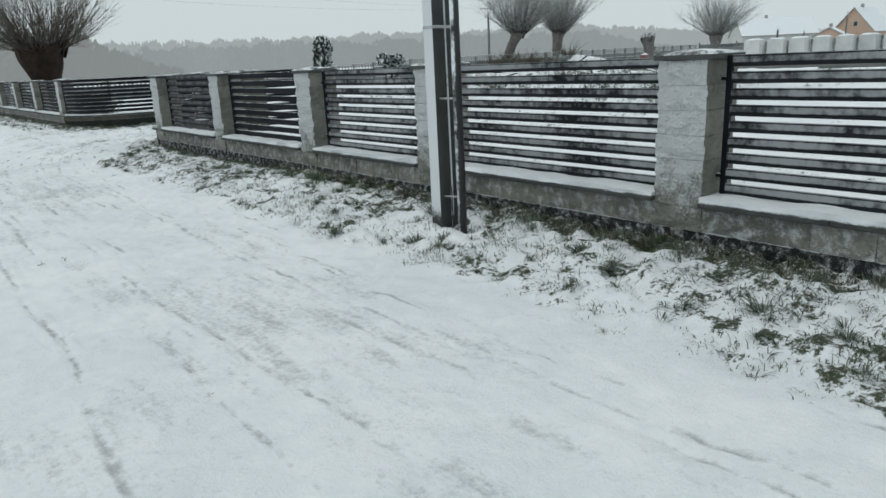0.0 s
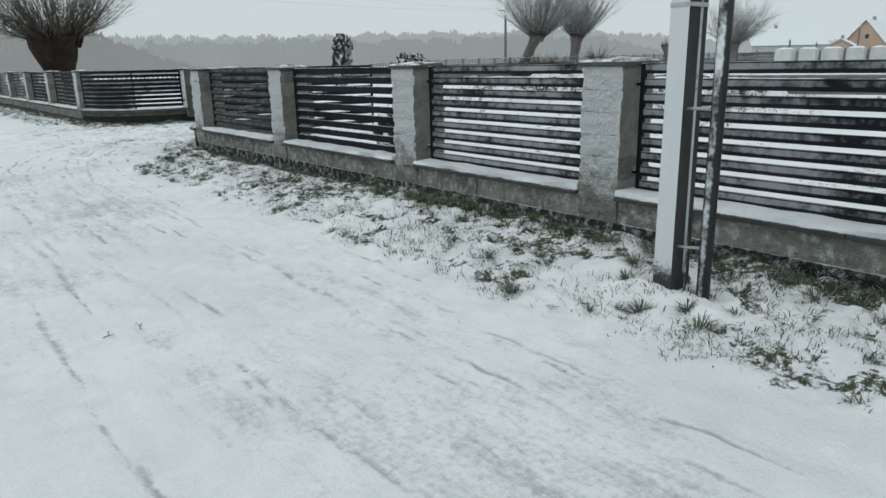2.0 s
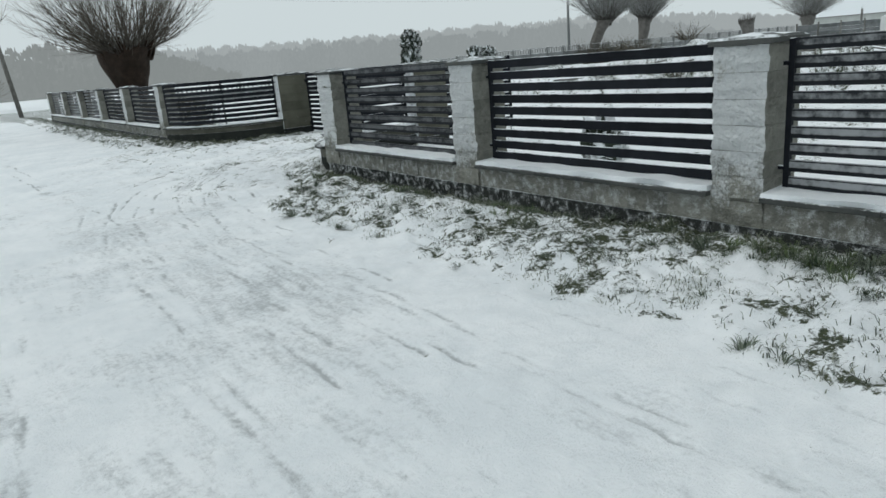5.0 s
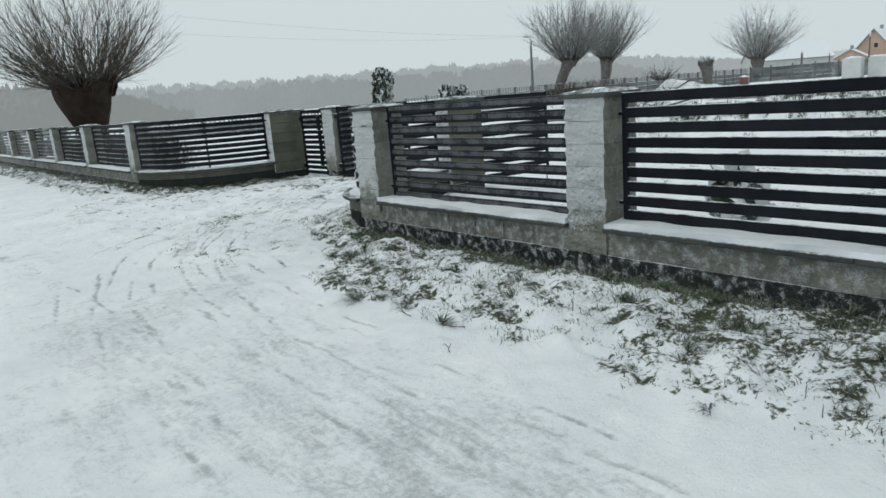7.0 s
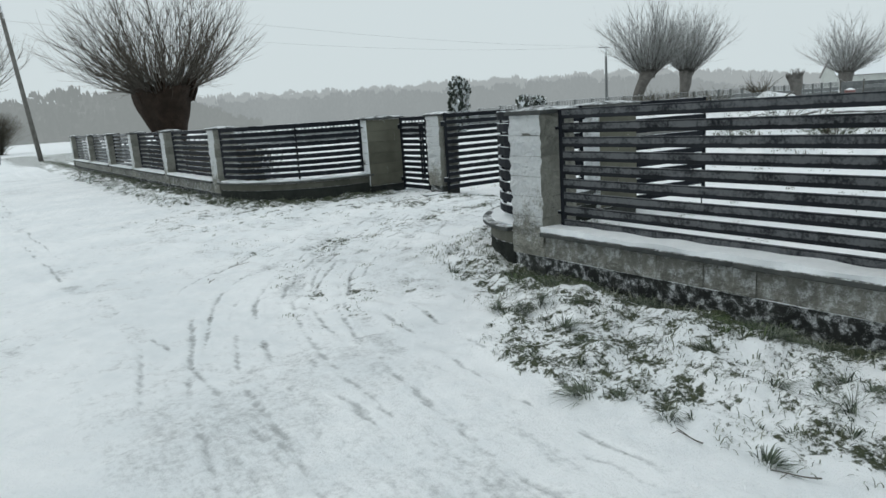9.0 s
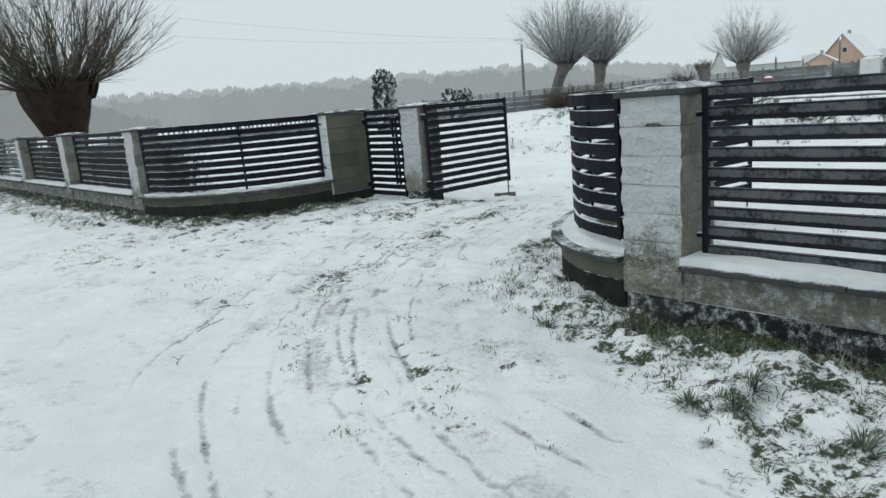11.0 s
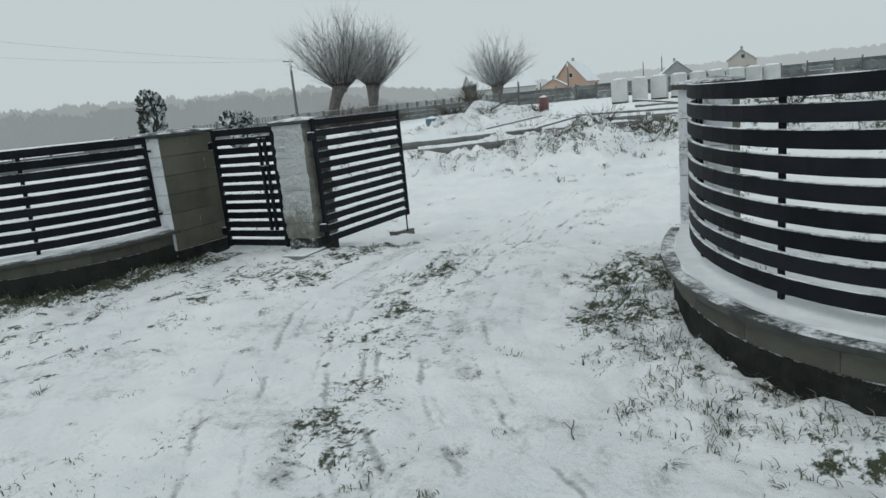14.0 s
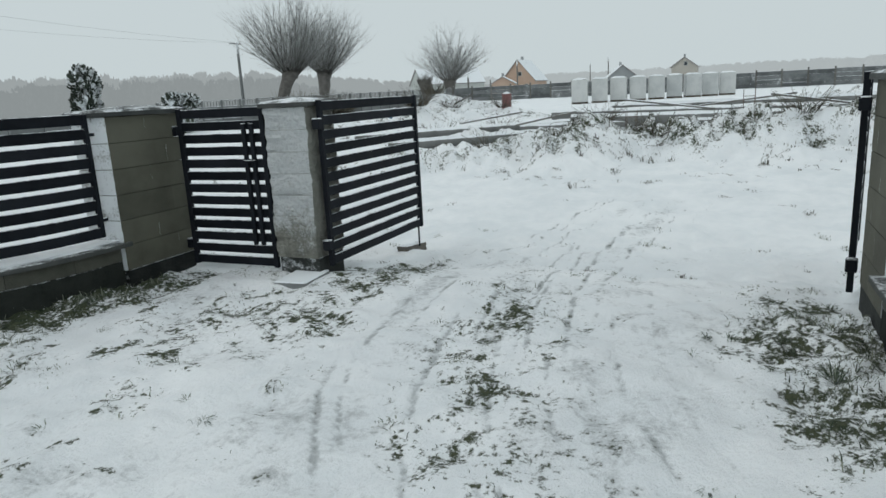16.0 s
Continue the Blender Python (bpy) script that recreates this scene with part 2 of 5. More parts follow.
    return m


M_GROUND = ground_material()


# ---- mesh helpers ----
def mesh(name, verts, faces, material, smooth=False):
    me = bpy.data.meshes.new(name)
    me.from_pydata([tuple(v) for v in verts], [], faces)
    me.materials.append(material)
    if smooth:
        me.polygons.foreach_set("use_smooth", [True] * len(me.polygons))
    me.update()
    return me


def part(name, me, parent, m=None, label=""):
    ob = new(name, me)
    ob.parent = parent
    if m is not None:
        ob.matrix_basis = m
    if label:
        ob["label"] = label
    return ob


def thing(name, label, category, m=None, group="", kind=""):
    ob = new(name)
    ob.empty_display_size = 0.1
    if m is not None:
        ob.matrix_basis = m
    return tagged(ob, label, category, group, kind)


MESHES = {}


def box(sx, sy, sz, material, bevel=0.005):
    """A bevelled box centred on the origin; alike boxes share one mesh."""
    key = (round(sx, 3), round(sy, 3), round(sz, 3), material.name, bevel)
    if key not in MESHES:
        bm = bmesh.new()
        bmesh.ops.create_cube(bm, size=1)
        bmesh.ops.scale(bm, vec=(sx, sy, sz), verts=bm.verts)
        if bevel:
            bmesh.ops.bevel(bm, geom=bm.edges[:], offset=bevel, segments=1, affect="EDGES")
        me = bpy.data.meshes.new("box")
        bm.to_mesh(me)
        bm.free()
        me.materials.append(material)
        MESHES[key] = me
    return MESHES[key]


def block(sx, sy, sz, material, seed, rough=0.012):
    """A split-face block: rough on its two x faces, nearly flat elsewhere, edges knocked off."""
    key = ("block", round(sx, 3), round(sy, 3), round(sz, 3), material.name, seed, rough)
    if key not in MESHES:
        bm = bmesh.new()
        bmesh.ops.create_cube(bm, size=1)
        bmesh.ops.subdivide_edges(bm, edges=bm.edges[:], cuts=5, use_grid_fill=True)
        for v in bm.verts:
            c = v.co.copy()
            v.co = Vector((c.x * sx, c.y * sy, c.z * sz))
            n = noise.noise(Vector((c.x * 3 + seed * 7.1, c.y * 3.2, c.z * 3.2))) + 0.5 * noise.noise(Vector((c.x * 3 + seed * 3.7, c.y * 8, c.z * 8)))
            out = [abs(a) > 0.49 for a in c]
            n = max(n, -0.3) * (0.35 if out[2] else 1.0)
            if out[0]:
                v.co.x += math.copysign(rough * (n * 1.2 + 1.1 * (1 - (2 * c.y) ** 4) * (1 - (2 * c.z) ** 4) - 0.5), c.x)
            if out[1]:
                v.co.y += math.copysign(rough * 0.35 * n, c.y)
            if sum(out) >= 2:
                for i in range(3):
                    if out[i]:
                        v.co[i] -= math.copysign((0.0022 + 0.005 * max(n, 0)) if rough > 0.01 else 0.0006, c[i])
        me = bpy.data.meshes.new("block")
        bm.to_mesh(me)
        bm.free()
        me.materials.append(material)
        me.polygons.foreach_set("use_smooth", [True] * len(me.polygons))
        me.set_sharp_from_angle(angle=radians(42))
        MESHES[key] = me
    return MESHES[key]


def tubes(lines, material, sides=4, name="twigs"):
    """One mesh of tapered tubes; each line is (list of points, radius at the foot, radius at the tip)."""
    vs, fs = [], []
    for pts, r0, r1 in lines:
        n = len(pts)
        base = len(vs)
        for i, p in enumerate(pts):
            d = (pts[min(i + 1, n - 1)] - pts[max(i - 1, 0)]).normalized()
            a = d.orthogonal().normalized()
            b = d.cross(a)
            r = r0 + (r1 - r0) * i / (n - 1)
            for k in range(sides):
                w = 2 * math.pi * k / sides
                vs.append(p + (a * math.cos(w) + b * math.sin(w)) * r)
        for i in range(n - 1):
            for k in range(sides):
                k2 = (k + 1) % sides
                o = base + i * sides
                fs.append((o + k, o + k2, o + sides + k2, o + sides + k))
        fs.append(tuple(base + (n - 1) * sides + k for k in range(sides)))
        fs.append(tuple(base + k for k in reversed(range(sides))))
    return mesh(name, vs, fs, material, True)


def line_path(points):
    """A polyline with place(s) -> point and outward (left) normal, and its length."""
    pts = [Vector((x, y, 0)) for x, y in points]
    acc = [0.0]
    for a, b in zip(pts, pts[1:]):
        acc.append(acc[-1] + (b - a).length)

    def place(s):
        i = 0
        while i < len(pts) - 2 and s > acc[i + 1]:
            i += 1
        d = (pts[i + 1] - pts[i]).normalized()
        near = pts[i] + d * (s - acc[i])
        j = min(i + 1, len(pts) - 2)
        k = (s - acc[i]) / max(acc[i + 1] - acc[i], 1e-6)
        d2 = (pts[j + 1] - pts[j]).normalized()
        h = max(i - 1, 0)
        d0 = (pts[h + 1] - pts[h]).normalized()
        dd = (d0.lerp(d, k + 0.5) if k < 0.5 else d.lerp(d2, k - 0.5)).normalized()
        return near, Vector((-dd.y, dd.x, 0))

    return place, acc[-1]


def swept(place, s0, s1, o0, o1, z0, z1, material, n=1, name="slab", wobble=0.0, seed=0):
    """A box swept along a path between s0 and s1, from offset o0 to o1 (outward positive)."""
    vs, fs = [], []
    for i in range(n + 1):
        s = s0 + (s1 - s0) * i / n
        p, nn = place(s)
        w = [wobble * noise.noise(Vector((s * 3.1, seed, k * 5.0))) for k in range(4)]
        for o, z, q in ((o0, z0, 0), (o1 + w[0], z0, 1), (o1 + w[1], z1 + w[2], 2), (o0, z1 + w[3], 3)):
            v = p + nn * o
            vs.append((v.x, v.y, z))
    for i in range(n):
        a = i * 4
        for k in range(4):
            k2 = (k + 1) % 4
            fs.append((a + k2, a + k, a + 4 + k, a + 4 + k2))
    fs.append((0, 1, 2, 3))
    fs.append(tuple(n * 4 + k for k in (3, 2, 1, 0)))
    me = mesh(name, vs, fs, material)
    bm = bmesh.new()
    bm.from_mesh(me)
    bmesh.ops.recalc_face_normals(bm, faces=bm.faces[:])
    if not wobble:
        bmesh.ops.bevel(bm, geom=[e for e in bm.edges if len(e.link_faces) == 2 and e.calc_face_angle(0) > 0.8], offset=0.004, segments=1, affect="EDGES")
    bm.to_mesh(me)
    bm.free()
    return me


# ---- plan ----
FRONT = 4.66
GROUND_Z = 0.02


def quarter(cx, cy, a, b, n, up):
    return [(cx - a * math.cos(math.pi / 2 * i / n), cy + up * b * math.sin(math.pi / 2 * i / n)) for i in range(n + 1)]


RIGHT_CURVE = quarter(6.9, 15.47, 2.24, 1.455, 18, 1) + [(7.05, 16.925)]
LEFT_CURVE = [(7.0, 22.34), (6.92, 22.34)] + quarter(6.85, 24.42, 2.19, 2.08, 18, -1)[::-1]
place_right, len_right = line_path(RIGHT_CURVE)
place_left, len_left = line_path(LEFT_CURVE)
PILLARS_RIGHT = [(15.05, 15.46), (11.87, 12.26), (8.72, 9.12), (6.00, 6.40), (2.96, 3.36), (-0.20, 0.20)]
PILLARS_LEFT = [(24.43, 24.83), (28.50, 28.90), (32.50, 32.90), (36.55, 36.95), (40.9, 41.3), (45.8, 46.2)]


# ---- ground ----
def axis(lo, hi, step, mid_lo=None, mid_hi=None):
    fine = list(np.arange(lo, hi + 1e-6, step))
    out = []
    x, d = lo, step
    while x > -2600:
        d *= 1.13
        x -= d
        out.append(x)
    up = []
    x, d = hi, step
    while x < 2600:
        d = min(d * 1.05, 0.12) if mid_hi and x < mid_hi else d * 1.13
        x += d
        up.append(x)
    return np.array(out[::-1] + fine + up)


def value_noise(X, Y, cell, seed):
    r = np.random.RandomState(seed)
    g = r.rand(256, 256)
    u, v = X / cell, Y / cell
    i, j = np.floor(u).astype(int), np.floor(v).astype(int)
    fu, fv = u - i, v - j
    fu, fv = fu * fu * (3 - 2 * fu), fv * fv * (3 - 2 * fv)
    i0, i1, j0, j1 = i % 256, (i + 1) % 256, j % 256, (j + 1) % 256
    return (g[i0, j0] * (1 - fu) + g[i1, j0] * fu) * (1 - fv) + (g[i0, j1] * (1 - fu) + g[i1, j1] * fu) * fv - 0.5


def wall_distance(X, Y):
    """Distance outside the fence line, and the verge's width there."""
    pts = [(FRONT, y, 1.78) for y in np.arange(-12, 13.6, 0.25)]
    pts += [(FRONT, y, 1.78 - 0.5 * (y - 13.6)) for y in np.arange(13.6, 15.4, 0.2)]
    pts += [(x, y, 0.85) for x, y in RIGHT_CURVE]
    pts += [(x, y, 0.65) for x, y in LEFT_CURVE]
    pts += [(FRONT, y, 1.25) for y in np.arange(24.5, 60, 0.3)]
    d = np.full(X.shape, 1e9)
    w = np.zeros(X.shape)
    for x, y, ww in pts:
        q = (X - x) ** 2 + (Y - y) ** 2
        near = q < d
        d = np.where(near, q, d)
        w = np.where(near, ww, w)
    return np.sqrt(d), w


def sm(x):
    x = np.clip(x, 0, 1)
    return x * x * (3 - 2 * x)


def catmull(points, step=0.04):
    out = []
    p = [points[0]] + list(points) + [points[-1]]
    for i in range(1, len(p) - 2):
        a, b, c, d = (np.array(p[k], float) for k in (i - 1, i, i + 1, i + 2))
        n = max(2, int(np.linalg.norm(c - b) / step))
        for k in range(n):
            t = k / n
            out.append(0.5 * (2 * b + (c - a) * t + (2 * a - 5 * b + 4 * c - d) * t * t + (3 * b - a - 3 * c + d) * t ** 3))
    return out


TURN_IN = [(2.40, -8), (2.26, 0), (2.24, 6), (2.26, 10), (2.34, 13), (2.72, 15.2), (3.05, 15.95), (3.31, 16.45), (3.72, 16.98), (4.42, 17.64), (5.2, 18.12), (5.97, 18.45), (7.6, 18.75), (10, 18.8), (13, 18.5)]
TURN_OUT = [(1.02, -8), (1.05, 2), (1.06, 7), (1.1, 11), (1.42, 14), (1.8, 15.6), (2.15, 16.5), (2.6, 17.15), (3.3, 17.75), (4.2, 18.5), (5.1, 19.12), (6.05, 19.6), (7.7, 19.85), (9.2, 19.75), (13, 19.2)]
TURN_MID = [(1.7, 9), (1.85, 12), (2.1, 14), (2.38, 15.42), (2.67, 16.14), (3.27, 17.0), (4.15, 17.95), (5.2, 18.6), (6.3, 18.95), (8, 19.2), (10, 19.2)]
SMOOTH_IN = [(4.4, 17.0), (5.6, 17.75), (6.4, 18.03), (7.1, 18.09), (8.1, 18.1), (9.7, 18.0)]
SMOOTH_OUT = [(4.2, 18.6), (5.26, 19.3), (6.0, 19.6), (6.9, 19.8), (7.8, 19.75), (9.2, 19.7)]
ALONG = [(1.5, -8), (1.45, 2), (1.38, 8), (1.4, 14), (1.15, 22), (1.0, 34), (0.9, 48)]
ALONG_LEFT = [(0.10, -8), (0.10, 2), (0.10, 7), (0.06, 13), (0.2, 22), (0.1, 40)]
TREAD = [(-0.22, 3.5), (-0.13, 6), (-0.03, 8), (0.10, 10), (0.22, 12), (0.31, 16), (0.52, 27), (0.6, 40)]
CRACK = [(0.45, 2.0), (0.51, 3.5), (0.62, 4.2), (0.65, 4.6), (0.72, 5.8), (0.66, 7.0), (0.74, 9)]


def offset_line(line, d):
    out = []
    for i, (x, y) in enumerate(line):
        x0, y0 = line[max(i - 1, 0)]
        x1, y1 = line[min(i + 1, len(line) - 1)]
        ln = math.hypot(x1 - x0, y1 - y0)
        out.append((x - (y1 - y0) / ln * d, y + (x1 - x0) / ln * d))
    return out


def make_ruts():
    rnd = random.Random(77)
    out = []
    for line, offs in ((TURN_IN, (-0.34, -0.24, -0.06, 0.03, 0.10, 0.22, -0.55)), (TURN_OUT, (-0.22, -0.13, 0.03, 0.17, 0.42)), (TURN_MID, (-0.2, -0.08, 0.02, 0.12, 0.27)), (ALONG, (-0.12, 0.1)), (CRACK, (0.0,))):
        for o in offs:
            out.append((offset_line(line, o + rnd.uniform(-0.03, 0.03)), rnd.uniform(0.016, 0.026), rnd.uniform(0.014, 0.024)))
    for line in (offset_line(TURN_IN, -0.12), TURN_OUT, ALONG, ALONG_LEFT, offset_line(ALONG_LEFT, 0.22), offset_line(TURN_IN, 0.4)):
        out.append((line, 0.15, 0.014))
    for o in (-0.10, -0.02, 0.07, 0.15):
        out.append((offset_line(TREAD, o), 0.032, 0.02))
    return out


RUTS = make_ruts()
YARD = [(15.4, 26.5, 1.6, 0.3), (16.6, 23.8, 1.5, 0.42), (17.6, 21.2, 1.7, 0.55), (18.9, 19.3, 1.5, 0.45), (19.3, 17.4, 1.6, 0.72), (19.6, 15.3, 1.6, 0.66),
        (20.4, 13.0, 1.8, 0.6), (18.0, 18.2, 1.1, 0.3), (18.2, 15.8, 1.2, 0.32), (19.0, 13.4, 1.2, 0.3), (16.4, 20.9, 1.0, 0.2), (17.2, 11.2, 1.3, 0.22), (27.5, 33.5, 2.2, 0.7), (31, 31, 2.6, 0.9), (36, 32, 2.6, 0.9), (41, 34, 3.0, 1.25), (45, 32.5, 2.4, 0.9), (34, 38, 3.0, 0.6), (46, 12, 3.5, 0.6), (25.5, 25.5, 2.0, 0.4), (26.5, 20.5, 2.2, 0.5), (27, 15.5, 2.2, 0.5), (33, 26, 2.5, 0.5), (35, 15, 2.5, 0.5), (30, 12, 3.0, 0.5)]


def ridge_clods():
    """Small clods along the front of the earth ridge."""
    rnd = random.Random(91)
    spine = [(15.6, 26.5), (16.6, 23.8), (17.6, 21.2), (18.9, 19.0), (19.4, 16.5), (20.2, 13.0), (20.6, 10.5)]
    out = []
    for _ in range(46):
        k = rnd.randrange(len(spine) - 1)
        t = rnd.random()
        x = spine[k][0] + (spine[k + 1][0] - spine[k][0]) * t + rnd.uniform(-1.3, 1.2)
        y = spine[k][1] + (spine[k + 1][1] - spine[k][1]) * t
        out.append((x, y, rnd.uniform(0.3, 0.6), rnd.uniform(0.07, 0.2)))
    return out


YARD += ridge_clods()


def build_ground():
    xs, ys = axis(-1.6, 10.4, 0.029, mid_hi=24), axis(-0.4, 25.2, 0.029, mid_hi=38)
    X, Y = np.meshgrid(xs, ys, indexing="ij")
    d, w = wall_distance(X, Y)
    outside = (X < FRONT + 0.3) | ((Y > 15.2) & (Y < 24.6) & (X < 7.6))
    edge = w + 0.28 * value_noise(X, Y, 0.7, 3) + 0.22 * value_noise(X, Y, 0.22, 4)
    verge = sm((edge - d) / 0.35) * outside * (X > 2.2)
    drive = sm((X - 1.9) / 1.2) * sm((Y - 14.2) / 1.6) * sm((24.0 - Y) / 1.6) * sm((11.5 - X) / 3)
    inside = sm((X - 8.2) / 1.5)
    Z = 0.025 * value_noise(X, Y, 2.3, 5) + 0.014 * value_noise(X, Y, 0.6, 6)
    lump = value_noise(X, Y, 0.17, 7)
    Z += (0.026 + 0.034 * drive * (1 - verge) + 0.012 * inside) * lump + 0.016 * value_noise(X, Y, 0.09, 8)
    Z += verge * (0.055 * sm((edge - d) / 0.9) + 0.075 * value_noise(X, Y, 0.16, 9) + 0.05 * value_noise(X, Y, 0.08, 19) + 0.04 * value_noise(X, Y, 0.42, 10))
    Z += 0.02 * drive * value_noise(X, Y, 0.3, 11)
    Z -= 0.085 * sm((0.42 - d) / 0.3) * outside * sm((Y - 9) / 2) * sm((15.6 - Y) / 0.5)
    near = sm((0.5 - d) / 0.4) * outside * np.where((Y > 15.4) & (Y < 20), 0.12, 1.0)
    verge = verge * np.where((Y > 15.6) & (Y < 20), 0.52, 1.0)
    thin = verge * (0.20 + 0.36 * value_noise(X, Y, 0.8, 12)) + 0.18 * near * verge
    def specks(scale, seed, share):
        field = value_noise(X, Y, scale, seed) + 0.6 * value_noise(X, Y, scale * 0.45, seed + 1)
        lo, hi = np.percentile(field[(X > 2) & (X < 10) & (Y > 2) & (Y < 24)], (100 - share, 100 - share * 0.25))
        return sm((field - lo) / (hi - lo))

    patchy = sm(0.55 + 0.9 * value_noise(X, Y, 1.3, 61))
    thin += 0.22 * specks(0.13, 62, 26) * patchy * drive * (1 - 0.85 * inside)
    thin += 0.27 * specks(0.2, 64, 28) * sm((2.2 - d) / 1.2) * outside * ((Y > 19.3) & (X > 2.6))
    thin += (0.26 - 0.13 * (Y > 15.7)) * specks(0.24, 66, 34) * verge * (X > 3)
    thin += 0.05 * sm((X - 2.8) / 1.0) * sm((8.2 - X) / 1.5) * sm((Y - 16.6) / 1.0) * sm((21 - Y) / 1.5)
    clump = np.maximum(value_noise(X, Y, 0.55, 51) + 0.5 * value_noise(X, Y, 0.2, 52), 0)
    thin += 0.09 * verge * sm((Y - 8) / 3) * (Y < 15.5)
    thin += 0.26 * sm((0.5 - d) / 0.35) * outside * (Y > 20.5) * (0.75 + value_noise(X, Y, 0.3, 81))
    thin += 0.34 * verge * clump * sm((Y - 8) / 4)
    thin += 0.30 * sm((1.3 - d) / 0.9) * clump * outside * ((Y > 19.5) & (X > 2.5))
    strip = np.exp(-((Y - (18.62 + 0.2 * (X - 5.1) + np.where(X < 5, 0.45 * (X - 5.0), 0))) / 0.38) ** 2) * sm((X - 2.6) / 1.5) * sm((10 - X) / 3)
    thin += drive * (0.10 + 0.20 * value_noise(X, Y, 1.1, 13) + 0.16 * value_noise(X, Y, 0.35, 43)) + 0.15 * strip * (X > 2) + 0.08 * sm((Y - 19.6) / 1.0) * sm((7.4 - X) / 1.0) * drive + 0.02 * inside * sm((22 - X) / 4)
    gate_spot = np.exp(-(((X - 8.0) / 1.0) ** 2 + ((Y - 20.32) / 0.4) ** 2))
    thin += 0.24 * gate_spot
    curve_grass = np.exp(-(((X - 7.0) / 1.3) ** 2 + ((Y - 17.3) / 0.42) ** 2)) * (Y > 16.6)
    thin += curve_grass * (0.07 + 0.3 * value_noise(X, Y, 0.35, 83))
    for line, half in ((SMOOTH_IN, 0.26), (SMOOTH_OUT, 0.20)):
        track = np.zeros(X.shape)
        for px, py in catmull(line, 0.1):
            track = np.maximum(track, np.exp(-(((X - px) ** 2 + (Y - py) ** 2) / half ** 2)))
        thin *= 1 - 0.8 * track
        Z -= track * 0.6 * (0.034 * drive * lump)
    thin += 0.36 * sm((Y - 50) / 5) * sm((84 - Y) / 6) * sm((X - 1.5) / 2) * sm((16 - X) / 4)
    thin += (0.13 + 0.3 * value_noise(X, Y, 0.9, 33)) * sm((X - 5.1) / 0.8) * sm((15.0 - Y) / 0.6) * sm((24 - X) / 6)
    far_side = sm((-1.3 - X) / 0.6)
    thin += far_side * 0.12
    packed = np.clip(0.18 + 0.5 * value_noise(X, Y, 1.6, 14) + 0.25 * value_noise(X, Y, 0.5, 15), 0, 1) * sm((3.2 - X) / 1.0) + drive * (0.22 + 0.5 * value_noise(X, Y, 0.45, 31))
    # ruts pressed into the snow; their grey and bare colour also paints rut shading
    for k, (line, half, depth) in enumerate(RUTS):
        for px, py in catmull(line, 0.03):
            a0, a1 = np.searchsorted(xs, (px - 0.3, px + 0.3))
            b0, b1 = np.searchsorted(ys, (py - 0.16, py + 0.16))
            if a1 <= a0 or b1 <= b0:
                continue
            sway = 0.03 * math.sin(py * 1.1 + k) + 0.012 * math.sin(py * 3.7 + 2 * k)
            strength = min(max(0.62 + 0.45 * math.sin(py * 0.83 + k * 1.9 + px) + 0.22 * math.sin(py * 3.1 + k), 0.0), 1.0) * (0.55 if half > 0.1 else 1.0)
            strength *= min(max(0.85 + 1.5 * noise.noise(Vector((px * 2.6, py * 2.6, k * 1.7))), 0.12), 1.0)
            rr = np.sqrt((X[a0:a1, b0:b1] - px - sway) ** 2 + (Y[a0:a1, b0:b1] - py) ** 2)
            press = np.exp(-(rr / half) ** 2)
            rim = np.exp(-((rr - half * 2.0) / (half * 0.8)) ** 2)
            Z[a0:a1, b0:b1] += (-depth * press * (0.35 if half < 0.1 else 0.1) + depth * rim * (0.10 if half < 0.1 else 0.0)) * strength
            packed[a0:a1, b0:b1] = np.maximum(packed[a0:a1, b0:b1], press * (0.80 if py < 13.5 else 1.0) * strength)
            thin[a0:a1, b0:b1] = np.maximum(thin[a0:a1, b0:b1], press * strength * (0.28 if py > 14.5 and half < 0.1 else 0.15 if py > 14.5 else 0.19 if half < 0.1 else 0.05))
    rough = 1.1 * value_noise(X, Y, 0.9, 20) + 1.0 * value_noise(X, Y, 0.4, 21) + 0.9 * value_noise(X, Y, 0.2, 22)
    weedy = 1 + 1.2 * value_noise(X, Y, 0.7, 23) + 0.8 * value_noise(X, Y, 0.25, 24)
    for cx, cy, r, h in YARD:
        q = np.sqrt((X - cx) ** 2 + (Y - cy) ** 2) / r
        hill = np.exp(-q * q * 1.6)
        Z += h * hill * (0.85 + np.clip(rough, -0.7, 0.5))
        thin += 0.29 * min(h * 2, 1) * hill * weedy
    Z += (0.07 * value_noise(X, Y, 0.42, 71) + 0.045 * value_noise(X, Y, 0.19, 72)) * inside * sm((19 - X) / 3)
    Z -= 0.20 * sm((X - 7.6) / 1.7) * sm((46 - X) / 10) * sm((46 - Y) / 6) * sm((Y + 12) / 6)
    Z = np.where((X > 60) | (X < -30) | (Y > 70) | (Y < -25), 0.0, Z)
    nx, ny = X.shape
    co = np.stack([X, Y, Z + GROUND_Z], -1).reshape(-1, 3)
    idx = np.arange(nx * ny).reshape(nx, ny)
    quads = np.stack([idx[:-1, :-1], idx[1:, :-1], idx[1:, 1:], idx[:-1, 1:]], -1).reshape(-1, 4)
    me = bpy.data.meshes.new("ground")
    me.vertices.add(len(co))
    me.vertices.foreach_set("co", co.ravel())
    me.loops.add(quads.size)
    me.loops.foreach_set("vertex_index", quads.ravel().astype(np.int32))
    me.polygons.add(len(quads))
    me.polygons.foreach_set("loop_start", np.arange(0, quads.size, 4, dtype=np.int32))
    me.polygons.foreach_set("use_smooth", np.ones(len(quads), dtype=bool))
    for key, arr in (("thin_snow", thin), ("packed", packed)):
        at = me.attributes.new(key, "FLOAT", "POINT")
